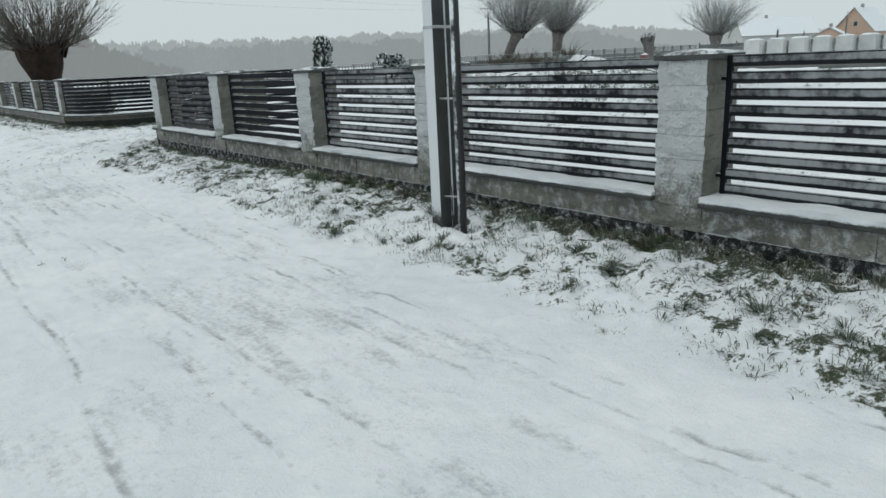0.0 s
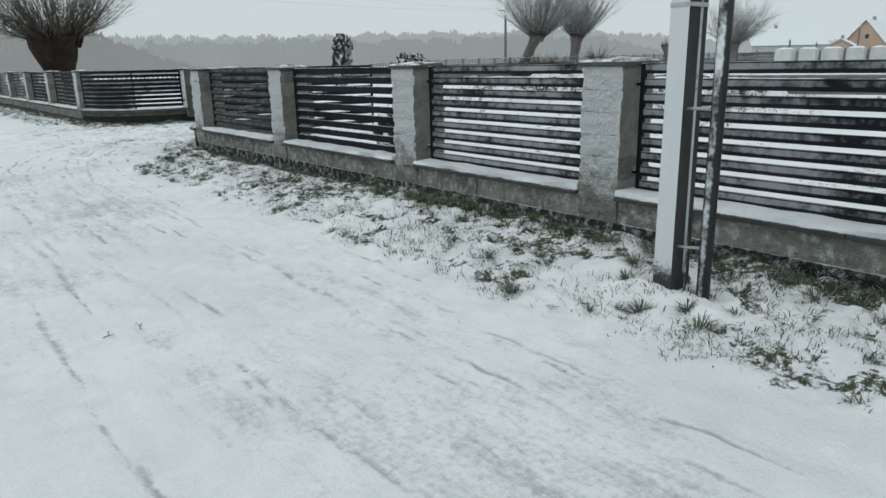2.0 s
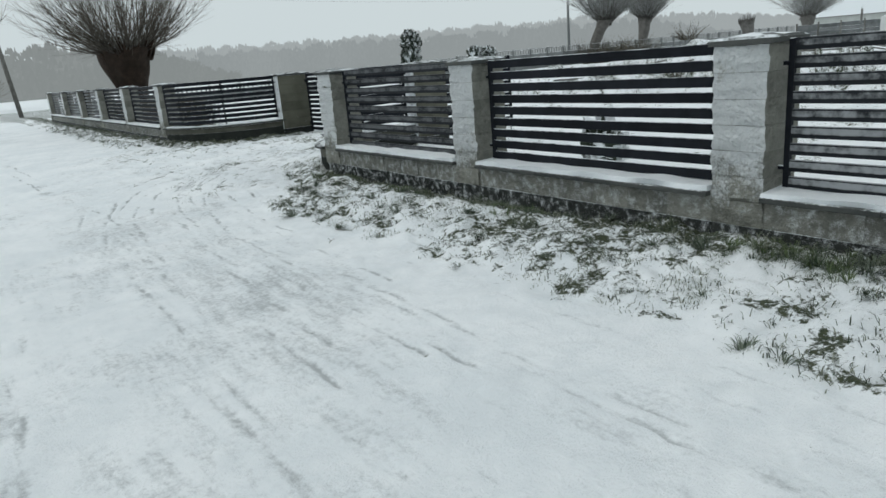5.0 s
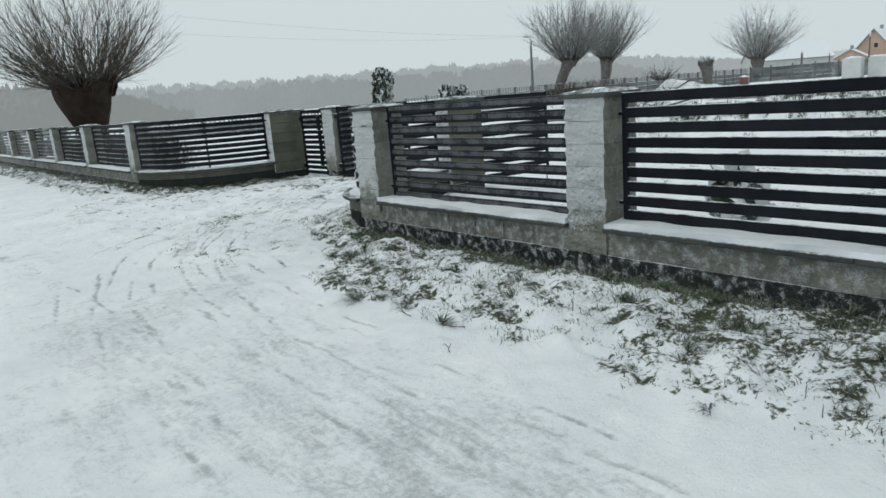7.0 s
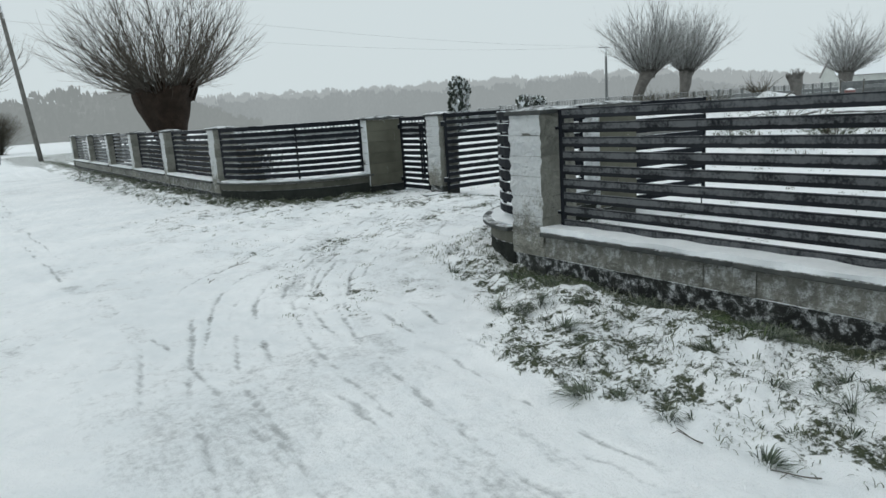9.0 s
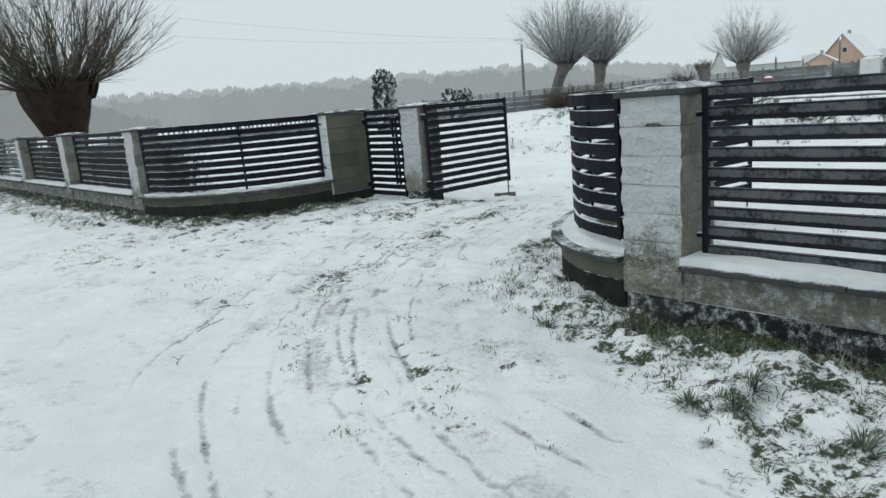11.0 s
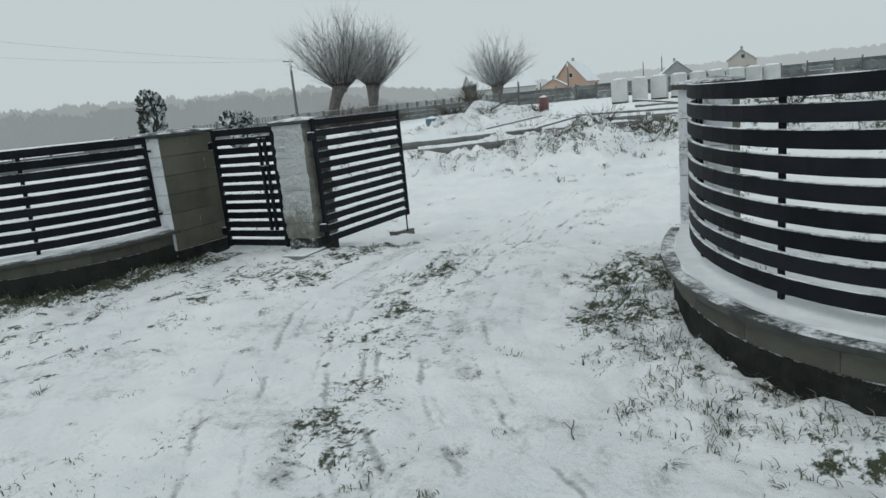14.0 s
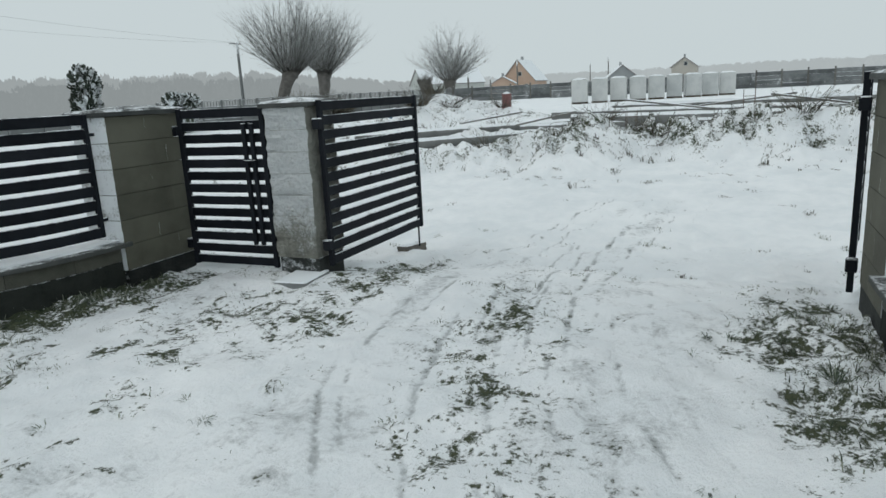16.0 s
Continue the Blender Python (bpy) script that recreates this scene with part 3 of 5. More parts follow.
        at.data.foreach_set("value", np.clip(arr, 0, 0.35 + 0.1 * near if key == "thin_snow" else 1).ravel().astype(np.float32))
    me.update(calc_edges=True)
    me.materials.append(M_GROUND)
    ob = tagged(new("ground", me), "snow-covered lane, grass verge and yard with faint wheel ruts", "ground", kind="structure")

    def height(x, y):
        i = min(max(np.searchsorted(xs, x), 0), nx - 1)
        j = min(max(np.searchsorted(ys, y), 0), ny - 1)
        return Z[i, j] + GROUND_Z

    def bareness(x, y):
        i = min(max(np.searchsorted(xs, x), 0), nx - 1)
        j = min(max(np.searchsorted(ys, y), 0), ny - 1)
        return verge[i, j], thin[i, j], near[i, j], curve_grass[i, j]

    return ob, height, bareness


GROUND, height, bareness = build_ground()


# ---- fence ----
def add_cap(owner, sx, sy, z, over=0.035, thick=0.05):
    """A flat cap slab with a low crown and a thin lid of snow."""
    vs, fs = [], []
    rings = [(over, 0), (over, thick * 0.7), (over - 0.02, thick), (-sx * 0.42, thick + 0.025)]
    for o, dz in rings:
        hx, hy = sx / 2 + o, sy / 2 + max(o, -sy * 0.42)
        vs += [(-hx, -hy, z + dz), (hx, -hy, z + dz), (hx, hy, z + dz), (-hx, hy, z + dz)]
    for i in range(3):
        for k in range(4):
            k2 = (k + 1) % 4
            fs.append((i * 4 + k, i * 4 + k2, i * 4 + 4 + k2, i * 4 + 4 + k))
    fs += [(3, 2, 1, 0), (12, 13, 14, 15)]
    part("cap", mesh("cap", vs, fs, M_CAP), owner)
    sv, sf = [], []
    n = 7
    for j in range(n):
        for i in range(n):
            u, v = i / (n - 1) * 2 - 1, j / (n - 1) * 2 - 1
            rim = max(abs(u), abs(v))
            h = 0.022 * (1 - rim) + 0.006 * (1 - rim ** 6) + 0.016 * noise.noise(Vector((u * 1.7, v * 1.7, sx * 9 + sy * 5 + owner.location.y)))
            sv.append((u * (sx / 2 + over - 0.025), v * (sy / 2 + over - 0.025), z + thick + max(h - 0.006, -0.012)))
    for j in range(n - 1):
        for i in range(n - 1):
            a = j * n + i
            sf.append((a, a + 1, a + n + 1, a + n))
    part("snow", mesh("snow", sv, sf, M_SNOW, True), owner, None, "thin lid of snow")


def pillar(x, y0, y1, label, group, depth=0.40, courses=7):
    w = y1 - y0
    own = thing("fence_pillar", label, "fence pillar", pose(x + depth / 2, (y0 + y1) / 2, 0), group)
    part("foundation", box(depth - 0.012, w - 0.01, 0.33, M_FOUND), own, pose(0, 0, 0.005))
    ch = (1.43 - 0.17) / courses
    for i in range(courses):
        m = block(depth, w, ch + 0.002, M_BLOCK, (i * 5 + int(y0 * 3)) % 11, 0.028)
        part("block", m, own, pose(random.uniform(-0.004, 0.004), random.uniform(-0.003, 0.003), 0.17 + ch * (i + 0.5), 0, 0, random.uniform(-0.6, 0.6)))
    add_cap(own, depth, w, 1.432)
    return own


def slat_panel(place, s0, s1, slats, material, label, n=1, braces=(), group="", zlo=0.483, zhi=1.412, off=-0.19):
    own = thing("fence_panel", label, "fence panel", None, group)
    pitch = (zhi - zlo) / (slats - 1)
    hh = pitch * (0.74 if n > 1 else 0.7)
    for i in range(slats):
        z = zlo + pitch * i
        part("slat", swept(place, s0 + 0.072, s1 - 0.072, off - 0.012, off + 0.012, z - hh / 2, z + hh / 2, material, n, "slat"), own)
    for s in (s0 + 0.035, s1 - 0.075):
        part("stile", swept(place, s, s + 0.04, off - 0.022, off + 0.018, zlo - hh / 2, zhi + hh / 2, M_STEEL, 1, "stile"), own)
    for s in braces:
        part("brace", swept(place, s - 0.02, s + 0.02, off - 0.034, off - 0.014, zlo - 0.085, zhi + 0.03, M_STEEL, 1, "brace"), own)
    for s, a in ((s0, -0.012), (s1, 0.012)):
        for z in (zlo + 0.10, zhi - 0.12):
            q = (s - 0.012, s + 0.05) if a < 0 else (s - 0.05, s + 0.012)
            part("bracket", swept(place, q[0], q[1], off - 0.012, off + 0.018, z - 0.015, z + 0.015, M_STEEL, 1, "bracket"), own)
    return own


def base_wall(place, s0, s1, label, group, pieces, n=1, mat_block=None, zf=0.17):
    own = thing("fence_base_wall", label, "fence wall", None, group)
    part("foundation", swept(place, s0 - (0 if mat_block else 0.03), s1 + (0 if mat_block else 0.03), -0.30, -0.009, -0.16, zf - 0.002, M_FOUND_BARE if mat_block else M_FOUND, n * pieces, "foundation"), own)
    step = (s1 - s0) / pieces
    for i in range(pieces):
        a, b = s0 + step * i - (0.03 if i == 0 and not mat_block else 0), s0 + step * (i + 1) + (0.03 if i == pieces - 1 and not mat_block else 0)
        part("block", swept(place, a + 0.0008, b - 0.0008, -0.26, -0.006 + random.uniform(-0.003, 0.003), zf, 0.366, mat_block or M_BASE, n if mat_block else 9, "block", 0.0 if mat_block else 0.016, i * 3.7), own)
    k = max(2, pieces // 2)
    step = (s1 - s0) / k
    for i in range(k):
        a, b = s0 + step * i, s0 + step * (i + 1)
        part("sill", swept(place, a + 0.002, b - 0.002, -0.30, 0.068 + random.uniform(-0.004, 0.004), 0.37, 0.408, M_CAP, max(2 * n, 1), "sill"), own)
    part("snow", swept(place, s0 + 0.005, s1 - 0.005, -0.28, 0.050 if n == 1 else -0.02, 0.409, 0.446 if n == 1 else 0.424, M_SNOW, max(int((s1 - s0) / 0.05), 8), "snow", 0.026 if n == 1 else 0.03, s0 + len(own.name)), own, None, "snow lying along the sill")
    return own


place_lane, len_lane = line_path([(FRONT, -6), (FRONT, 60)])
LANE0 = -6.0
for y0, y1 in PILLARS_RIGHT:
    pillar(FRONT, y0, y1, "split-face concrete block pillar plastered with snow on its lane side", "pillars of the near fence")
for i in range(5):
    hi, lo = PILLARS_RIGHT[i][0], PILLARS_RIGHT[i + 1][1]
    snowed = i > 1
    slat_panel(place_lane, lo - LANE0, hi - LANE0, 9, M_STEEL_SNOWED if snowed else (M_STEEL_DUSTED, M_STEEL)[i],
               "anthracite steel slat panel streaked with blown snow" if snowed else ("anthracite steel slat panel lightly dusted with snow", "anthracite steel slat panel almost free of snow")[i], 1, (), "near fence panels",
               0.456 if i == 0 else 0.483, 1.423 if i == 0 else 1.412)
    base_wall(place_lane, lo - LANE0, hi - LANE0, "low block wall on a dark foundation with a snowy sill", "near fence base walls", 7)
slat_panel(place_right, 0.07, len_right - 0.02, 9, M_STEEL, "curved anthracite steel slat panel beside the gateway", 16, (0.95, 1.95), "gateway curved panels", 0.53, 1.43, -0.13)
base_wall(place_right, 0.0, len_right, "curved low block wall with a snowy slab sill at the gateway", "gateway curved walls", 6, 4, M_CURVE, 0.24)

for k, (y0, y1) in enumerate(PILLARS_LEFT):
    pillar(FRONT, y0, y1, "block pillar with snow on its lane side beyond the gateway", "pillars of the far fence")
for i in range(5):
    lo, hi = PILLARS_LEFT[i][1], PILLARS_LEFT[i + 1][0]
    slat_panel(place_lane, lo - LANE0, hi - LANE0, 9, M_STEEL if i < 2 else M_STEEL_SNOWED,
               "dark steel slat panel beyond the gateway" if i < 2 else "far steel slat panel whitened by blown snow", 1, (), "far fence panels")
    base_wall(place_lane, lo - LANE0, hi - LANE0, "low block wall with snowy sill beyond the gateway", "far fence base walls", 7)
slat_panel(place_left, 0.1, len_left - 0.04, 9, M_STEEL, "long curved anthracite slat panel with a middle brace", 16, (1.45,), "gateway curved panels", 0.51, 1.42, -0.09)
base_wall(place_left, 0.0, len_left, "curved low block wall with dark foundation and snowy sill", "gateway curved walls", 7, 4, M_CURVE, 0.25)


def gate_pier(x0, x1, y0, y1, label):
    """A wide pier of smooth blocks in running bond."""
    own = thing("gate_pier", label, "gate pier", pose((x0 + x1) / 2, (y0 + y1) / 2, 0), "gate piers")
    sx, sy = x1 - x0, y1 - y0
    part("foundation", box(sx - 0.01, sy - 0.01, 0.33, M_FOUND), own, pose(0, 0, 0.005))
    ch = (1.43 - 0.17) / 6
    for i in range(6):
        cut = sx * (0.5 if i % 2 else 0.76)
        for a, b in ((0, cut), (cut, sx)):
            m = block(b - a - 0.004, sy, ch - 0.004, M_SMOOTH, i % 5, 0.006)
            part("block", m, own, pose(-sx / 2 + (a + b) / 2, 0, 0.17 + ch * (i + 0.5)))
    add_cap(own, sx, sy, 1.432, 0.04)
    return own


gate_pier(6.93, 7.72, 22.30, 22.68, "wide smooth concrete block pier beside the wicket gate")
gate_pier(7.05, 7.74, 16.55, 16.92, "smooth concrete block pier at the open gateway")
pillar(7.63, 20.88, 21.29, "rough block gate pillar white with blown snow", "gate pillars")


def gate_leaf(name, length, slats, z0, z1, m, label, wicket=False):
    """A slatted steel leaf along local x from its hinge."""
    own = thing(name, label, "gate", m)
    pitch = (z1 - z0 - 0.08) / (slats - 1)
    for i in range(slats):
        part("slat", box(length - 0.08, 0.022, 0.078, M_STEEL, 0.004), own, pose(length / 2, 0, z0 + 0.04 + pitch * i))
    for x in (0.02, length - 0.02):
        part("stile", box(0.045, 0.04, z1 - z0 + 0.02, M_STEEL, 0.004), own, pose(x, 0, (z0 + z1) / 2))
    for z in (z0 + 0.18, z1 - 0.18):
        part("hinge", box(0.06, 0.07, 0.09, M_STEEL, 0.008), own, pose(-0.028, 0, z))
    if wicket:
        for x in (length - 0.20, length - 0.12):
            part("lock_rail", box(0.035, 0.03, 1.05, M_STEEL, 0.003), own, pose(x, -0.028, (z0 + z1) / 2 + 0.03))
        part("handle", box(0.12, 0.02, 0.02, M_STEEL, 0.004), own, pose(length - 0.14, -0.065, 1.0))
    else:
        part("drop_rod", box(0.016, 0.016, 0.44, M_STEEL, 0.003), own, pose(length - 0.02, 0.03, 0.09))
    return own


gate_leaf("driveway_gate_leaf", 1.76, 12, 0.10, 1.47, pose(7.70, 20.81, 0, 0, 0, -1.5), "open anthracite steel slat gate leaf with a drop rod")
gate_leaf("driveway_gate_leaf", 1.66, 12, 0.10, 1.47, pose(7.80, 16.965, 0, 0, 0, -9.3), "open anthracite steel slat gate leaf folded into the yard")
gate_leaf("wicket_gate", 0.93, 13, 0.07, 1.45, pose(7.66, 22.25, 0, 0, 0, -90), "closed narrow steel slat wicket gate with lock rails", True)

step_slab = new("door_step", box(0.42, 0.30, 0.07, M_GREYCONC, 0.01))
step_slab.matrix_basis = pose(7.50, 20.98, 0.018, 0, 0, 4)
tagged(step_slab, "low snowy concrete slab at the gate pillar's foot", "slab")


def loose_brick(x, y, rz, label):
    b = new("loose_brick", block(0.13, 0.36, 0.10, M_BRICK, 3, 0.012))
    b.matrix_basis = pose(x, y, height(x, y) + 0.03, 3, 2, rz)
    tagged(b, label, "brick")


loose_brick(9.46, 20.90, 80, "worn brick under the gate's drop rod")


# ---- poles ----
def concrete_pole():
    own = thing("utility_pole", "rectangular concrete utility pole with snow on one face", "utility pole", pose(3.815, 4.952, 0))
    vs, fs = [], []
    hx, hy, r = 0.102, 0.064, 0.012
    prof = [(-hx, -hy), (-hx + 0.05, -hy), (-hx + 0.06, -hy + r), (hx - 0.06, -hy + r), (hx - 0.05, -hy), (hx, -hy), (hx, hy), (hx - 0.05, hy), (hx - 0.06, hy - r), (-hx + 0.06, hy - r), (-hx + 0.05, hy), (-hx, hy)]
    zs = [-0.3, 0.4, 1.2, 2.2, 4, 8.5]
    for z in zs:
        k = 1 - 0.035 * z
        vs += [(x * k, y * k, z) for x, y in prof]
    n = len(prof)
    for i in range(len(zs) - 1):
        for j in range(n):
            j2 = (j + 1) % n
            fs.append((i * n + j, i * n + j2, i * n + n + j2, i * n + n + j))
    fs.append(tuple((len(zs) - 1) * n + j for j in range(n)))
    part("shaft", mesh("shaft", vs, fs, M_CONC), own)
    line = [Vector((0.005, -0.225, -0.12)), Vector((0.005, -0.225, 2.2)), Vector((0.005, -0.20, 5.0))]
    part("conduit", tubes([(line, 0.040, 0.038)], M_PIPE, 14, "conduit"), own, None, "dark cable conduit edged with snow")
    for z in (0.36, 1.20):
        part("strap", tubes([([Vector((-0.05, -0.045, z)), Vector((-0.03, -0.12, z)), Vector((0.005, -0.18, z)), Vector((0.052, -0.235, z + 0.008))], 0.010, 0.010)], M_GALV, 6, "strap"), own)
    part("band", box(0.20, 0.128, 0.025, M_GALV, 0.003), own, pose(0, 0, 1.78))
    part("stub", tubes([([Vector((0.0, -0.10, -0.06)), Vector((0.0, -0.10, 0.45))], 0.008, 0.008)], M_PIPE, 6, "stub"), own)


concrete_pole()


def wooden_pole_pair():
    own = thing("braced_wooden_pole", "pair of leaning weathered wooden poles at the lane's end", "utility pole", pose(3.6, 61.0, 0))
    for a, b in (((-1.4, 0.5, -0.2), (-0.12, 0.2, 10.6)), ((0.95, -0.2, -0.2), (0.12, 0.1, 10.6))):
        part("pole", tubes([([Vector(a), Vector(a).lerp(Vector(b), 0.5), Vector(b)], 0.15, 0.11)], M_TIMBER, 9, "pole"), own)
    part("crossbar", box(1.3, 0.12, 0.12, M_TIMBER), own, pose(0, 0.1, 10.1))
    for x in (-0.55, 0, 0.55):
        part("insulator", box(0.08, 0.08, 0.16, M_FOIL, 0.02), own, pose(x, 0.1, 10.26))


wooden_pole_pair()


def slim_pole():
    own = thing("utility_pole", "slim pale utility pole beyond the back fence", "utility pole", pose(60.4, 63.8, 0))
    part("shaft", tubes([([Vector((0, 0, -0.2)), Vector((0, 0, 7.4))], 0.17, 0.12)], M_GREYCONC, 8, "shaft"), own)
    part("crossbar", box(1.6, 0.1, 0.1, M_GREYCONC), own, pose(-0.3, 0, 7.2))


slim_pole()


def wire(a, b, sag, label):
    pts = [Vector(a).lerp(Vector(b), i / 24) - Vector((0, 0, sag * 4 * (i / 24) * (1 - i / 24))) for i in range(25)]
    ob = new("overhead_wire", tubes([(pts, 0.009, 0.009)], M_GALV, 4, "wire"))
    tagged(ob, label, "wire", "overhead wires")


wire((59.6, 63.8, 7.3), (3.9, 61.1, 8.6), 0.9, "thin overhead wire sagging between two poles")
wire((60.0, 63.8, 7.35), (3.2, 61.1, 10.3), 0.8, "thin upper overhead wire between two poles")


# ---- trees ----
def trunk_mesh(r0, r1, h, lean, seed, material, head):
    """A lumpy pollard trunk that swells into a knobbly head."""
    vs, fs = [], []
    n, m = 18, 14
    for i in range(m):
        t = i / (m - 1)
        z = h * t - 0.15
        flare = min(max((t - 0.36) / 0.6, 0.0), 1.0)
        r = r0 * (1 - 0.10 * math.sin(t * 2.4)) + (r1 - r0 * 0.93) * flare ** 1.25
        if t < 0.12:
            r *= 1 + (0.12 - t) * 2
        for k in range(n):
            a = 2 * math.pi * k / n
            q = noise.noise(Vector((math.cos(a) * 1.6 + seed, math.sin(a) * 1.6, z * 1.1))) * (0.10 + head * 0.75 * t * t) + 0.10 * noise.noise(Vector((math.cos(a) * 6 + seed, math.sin(a) * 6, z * 1.4)))
            vs.append((math.cos(a) * r * (1 + q) + lean[0] * t * t, math.sin(a) * r * (1 + q) + lean[1] * t * t, z))
    for i in range(m - 1):
        for k in range(n):
            k2 = (k + 1) % n
            fs.append((i * n + k, i * n + k2, i * n + n + k2, i * n + n + k))
    vs.append((lean[0], lean[1], h - 0.15 + r1 * 0.12))
    fs += [((m - 1) * n + k, (m - 1) * n + (k + 1) % n, m * n) for k in range(n)]
    return mesh("trunk", vs, fs, material, True)


def pollard(name, x, y, r0, r1, h, length, count, seed, lean, bark, twig, label, thick=0.028, z=0.0, spread=0.9, curl=0.16, shoots=(11, 17), power=1.15, shoot_mat=None):
    rnd = random.Random(seed)
    own = thing(name, label, "tree", pose(x, y, z), "pollard willows")
    part("trunk", trunk_mesh(r0, r1, h, lean, seed, bark, 0.5), own)
    knobs = []
    for _ in range(70):
        az = rnd.uniform(0, 2 * math.pi)
        q0 = r1 * rnd.uniform(0.5, 0.98)
        p0 = Vector((lean[0] + math.cos(az) * q0, lean[1] + math.sin(az) * q0, h * rnd.uniform(0.82, 0.95)))
        d0 = Vector((math.cos(az) * 0.45, math.sin(az) * 0.45, 0.9)).normalized()
        knobs.append(([p0 - d0 * 0.1, p0 + d0 * r1 * 0.18, p0 + d0 * r1 * rnd.uniform(0.28, 0.5)], r1 * rnd.uniform(0.045, 0.085), r1 * 0.025))
    tagged(part("knob_mass", tubes(knobs, bark, 7, "knobs"), own), kind="stuff")
    top = Vector((lean[0], lean[1], h * 0.93))
    limbs, twigs = [], []
    for _ in range(count):
        az = rnd.uniform(0, 2 * math.pi)
        tilt = math.acos(1 - rnd.random() ** power * spread)
        out = Vector((math.cos(az) * math.sin(tilt), math.sin(az) * math.sin(tilt), math.cos(tilt)))
        q0 = rnd.uniform(0.35, 0.95)
        start = top + Vector((math.cos(az) * r1 * q0, math.sin(az) * r1 * q0, rnd.uniform(-0.25, 0.02) * h * 0.2))
        ln = length * rnd.uniform(0.55, 1.08) * (1 - 0.22 * math.sin(tilt))
        pts = [start]
        d = (out + Vector((0, 0, 0.12))).normalized()
        bend = Vector((rnd.gauss(0, 0.05), rnd.gauss(0, 0.05), curl * math.sin(tilt) + rnd.gauss(0, 0.04)))
        for i in range(7):
            d = (d + bend + Vector((rnd.gauss(0, 0.05), rnd.gauss(0, 0.05), rnd.gauss(0, 0.03)))).normalized()
            pts.append(pts[-1] + d * ln / 7)
        limbs.append((pts, thick * rnd.uniform(0.5, 1.15), thick * 0.12))
        for _ in range(rnd.randint(*shoots)):
            i = rnd.randint(1, 6)
            q = pts[i]
            dd = ((pts[i + 1 if i < 7 else i] - pts[i - 1]).normalized() + Vector((rnd.gauss(0, 0.4), rnd.gauss(0, 0.4), rnd.gauss(0.05, 0.3)))).normalized()
            l2 = ln * rnd.uniform(0.18, 0.42)
            tw = [q]
            for _ in range(3):
                dd = (dd + Vector((rnd.gauss(0, 0.1), rnd.gauss(0, 0.1), 0.06))).normalized()
                tw.append(tw[-1] + dd * l2 / 3)
            twigs.append((tw, thick * 0.26, thick * 0.07))
    if count > 145:
        for one in limbs:
            part("limb", tubes([one], shoot_mat or bark, 5, "limb"), own)
    else:
        tagged(part("branch_mass", tubes(limbs, shoot_mat or bark, 5, "limbs"), own), kind="stuff")
    tagged(part("twig_mass", tubes(twigs, twig, 3, "twigs"), own), kind="stuff")
    return own


pollard("pollard_willow", 6.15, 34.0, 0.47, 0.95, 2.95, 4.3, 170, 3, (0.0, 0.0), M_BARK, M_TWIG, "old pollard willow with a dark swollen head and bare shoots", 0.023, 0.0, 1.0, 0.10, (16, 24), 0.85, M_SHOOT)
pollard("pollard_willow", 54.3, 54.8, 0.5, 0.7, 4.1, 7.3, 144, 8, (2.2, 0.2), M_BARK_FROST_HAZE, M_TWIG_FROST_HAZE, "leaning pollard willow behind the back fence, pale with frost and painted haze", 0.034, 0.0, 0.62, 0.07, (24, 34), 1.0)
pollard("pollard_willow", 65.1, 57.2, 0.5, 0.7, 4.2, 7.4, 144, 12, (0.9, 0.2), M_BARK_FROST_HAZE, M_TWIG_FROST_HAZE, "rounded pollard willow behind the back fence, pale with frost and painted haze", 0.034, 0.0, 0.52, 0.07, (24, 34), 1.0)
pollard("pollard_willow", 107.2, 60.0, 0.7, 0.9, 3.4, 8.6, 130, 21, (-0.3, 0.0), M_BARK_FROST_HAZE, M_TWIG_FROST_HAZE, "distant pollard willow with an open crown, pale with frost and painted haze", 0.042, 0.0, 0.70, 0.06, (20, 30), 0.9)
pollard("snowy_stump", 71.0, 48.0, 0.5, 0.75, 2.9, 0.9, 26, 31, (-0.5, 0.0), M_BARK_FROST_HAZE, M_TWIG_FROST_HAZE, "cut-back tree stump with snow in its short forks", 0.05)
pollard("lane_tree", 0.3, 92.0, 0.9, 1.3, 5.5, 10.5, 150, 41, (0.0, 0.0), M_BARK, M_TWIG, "dark bare tree standing beside the lane's end", 0.06)


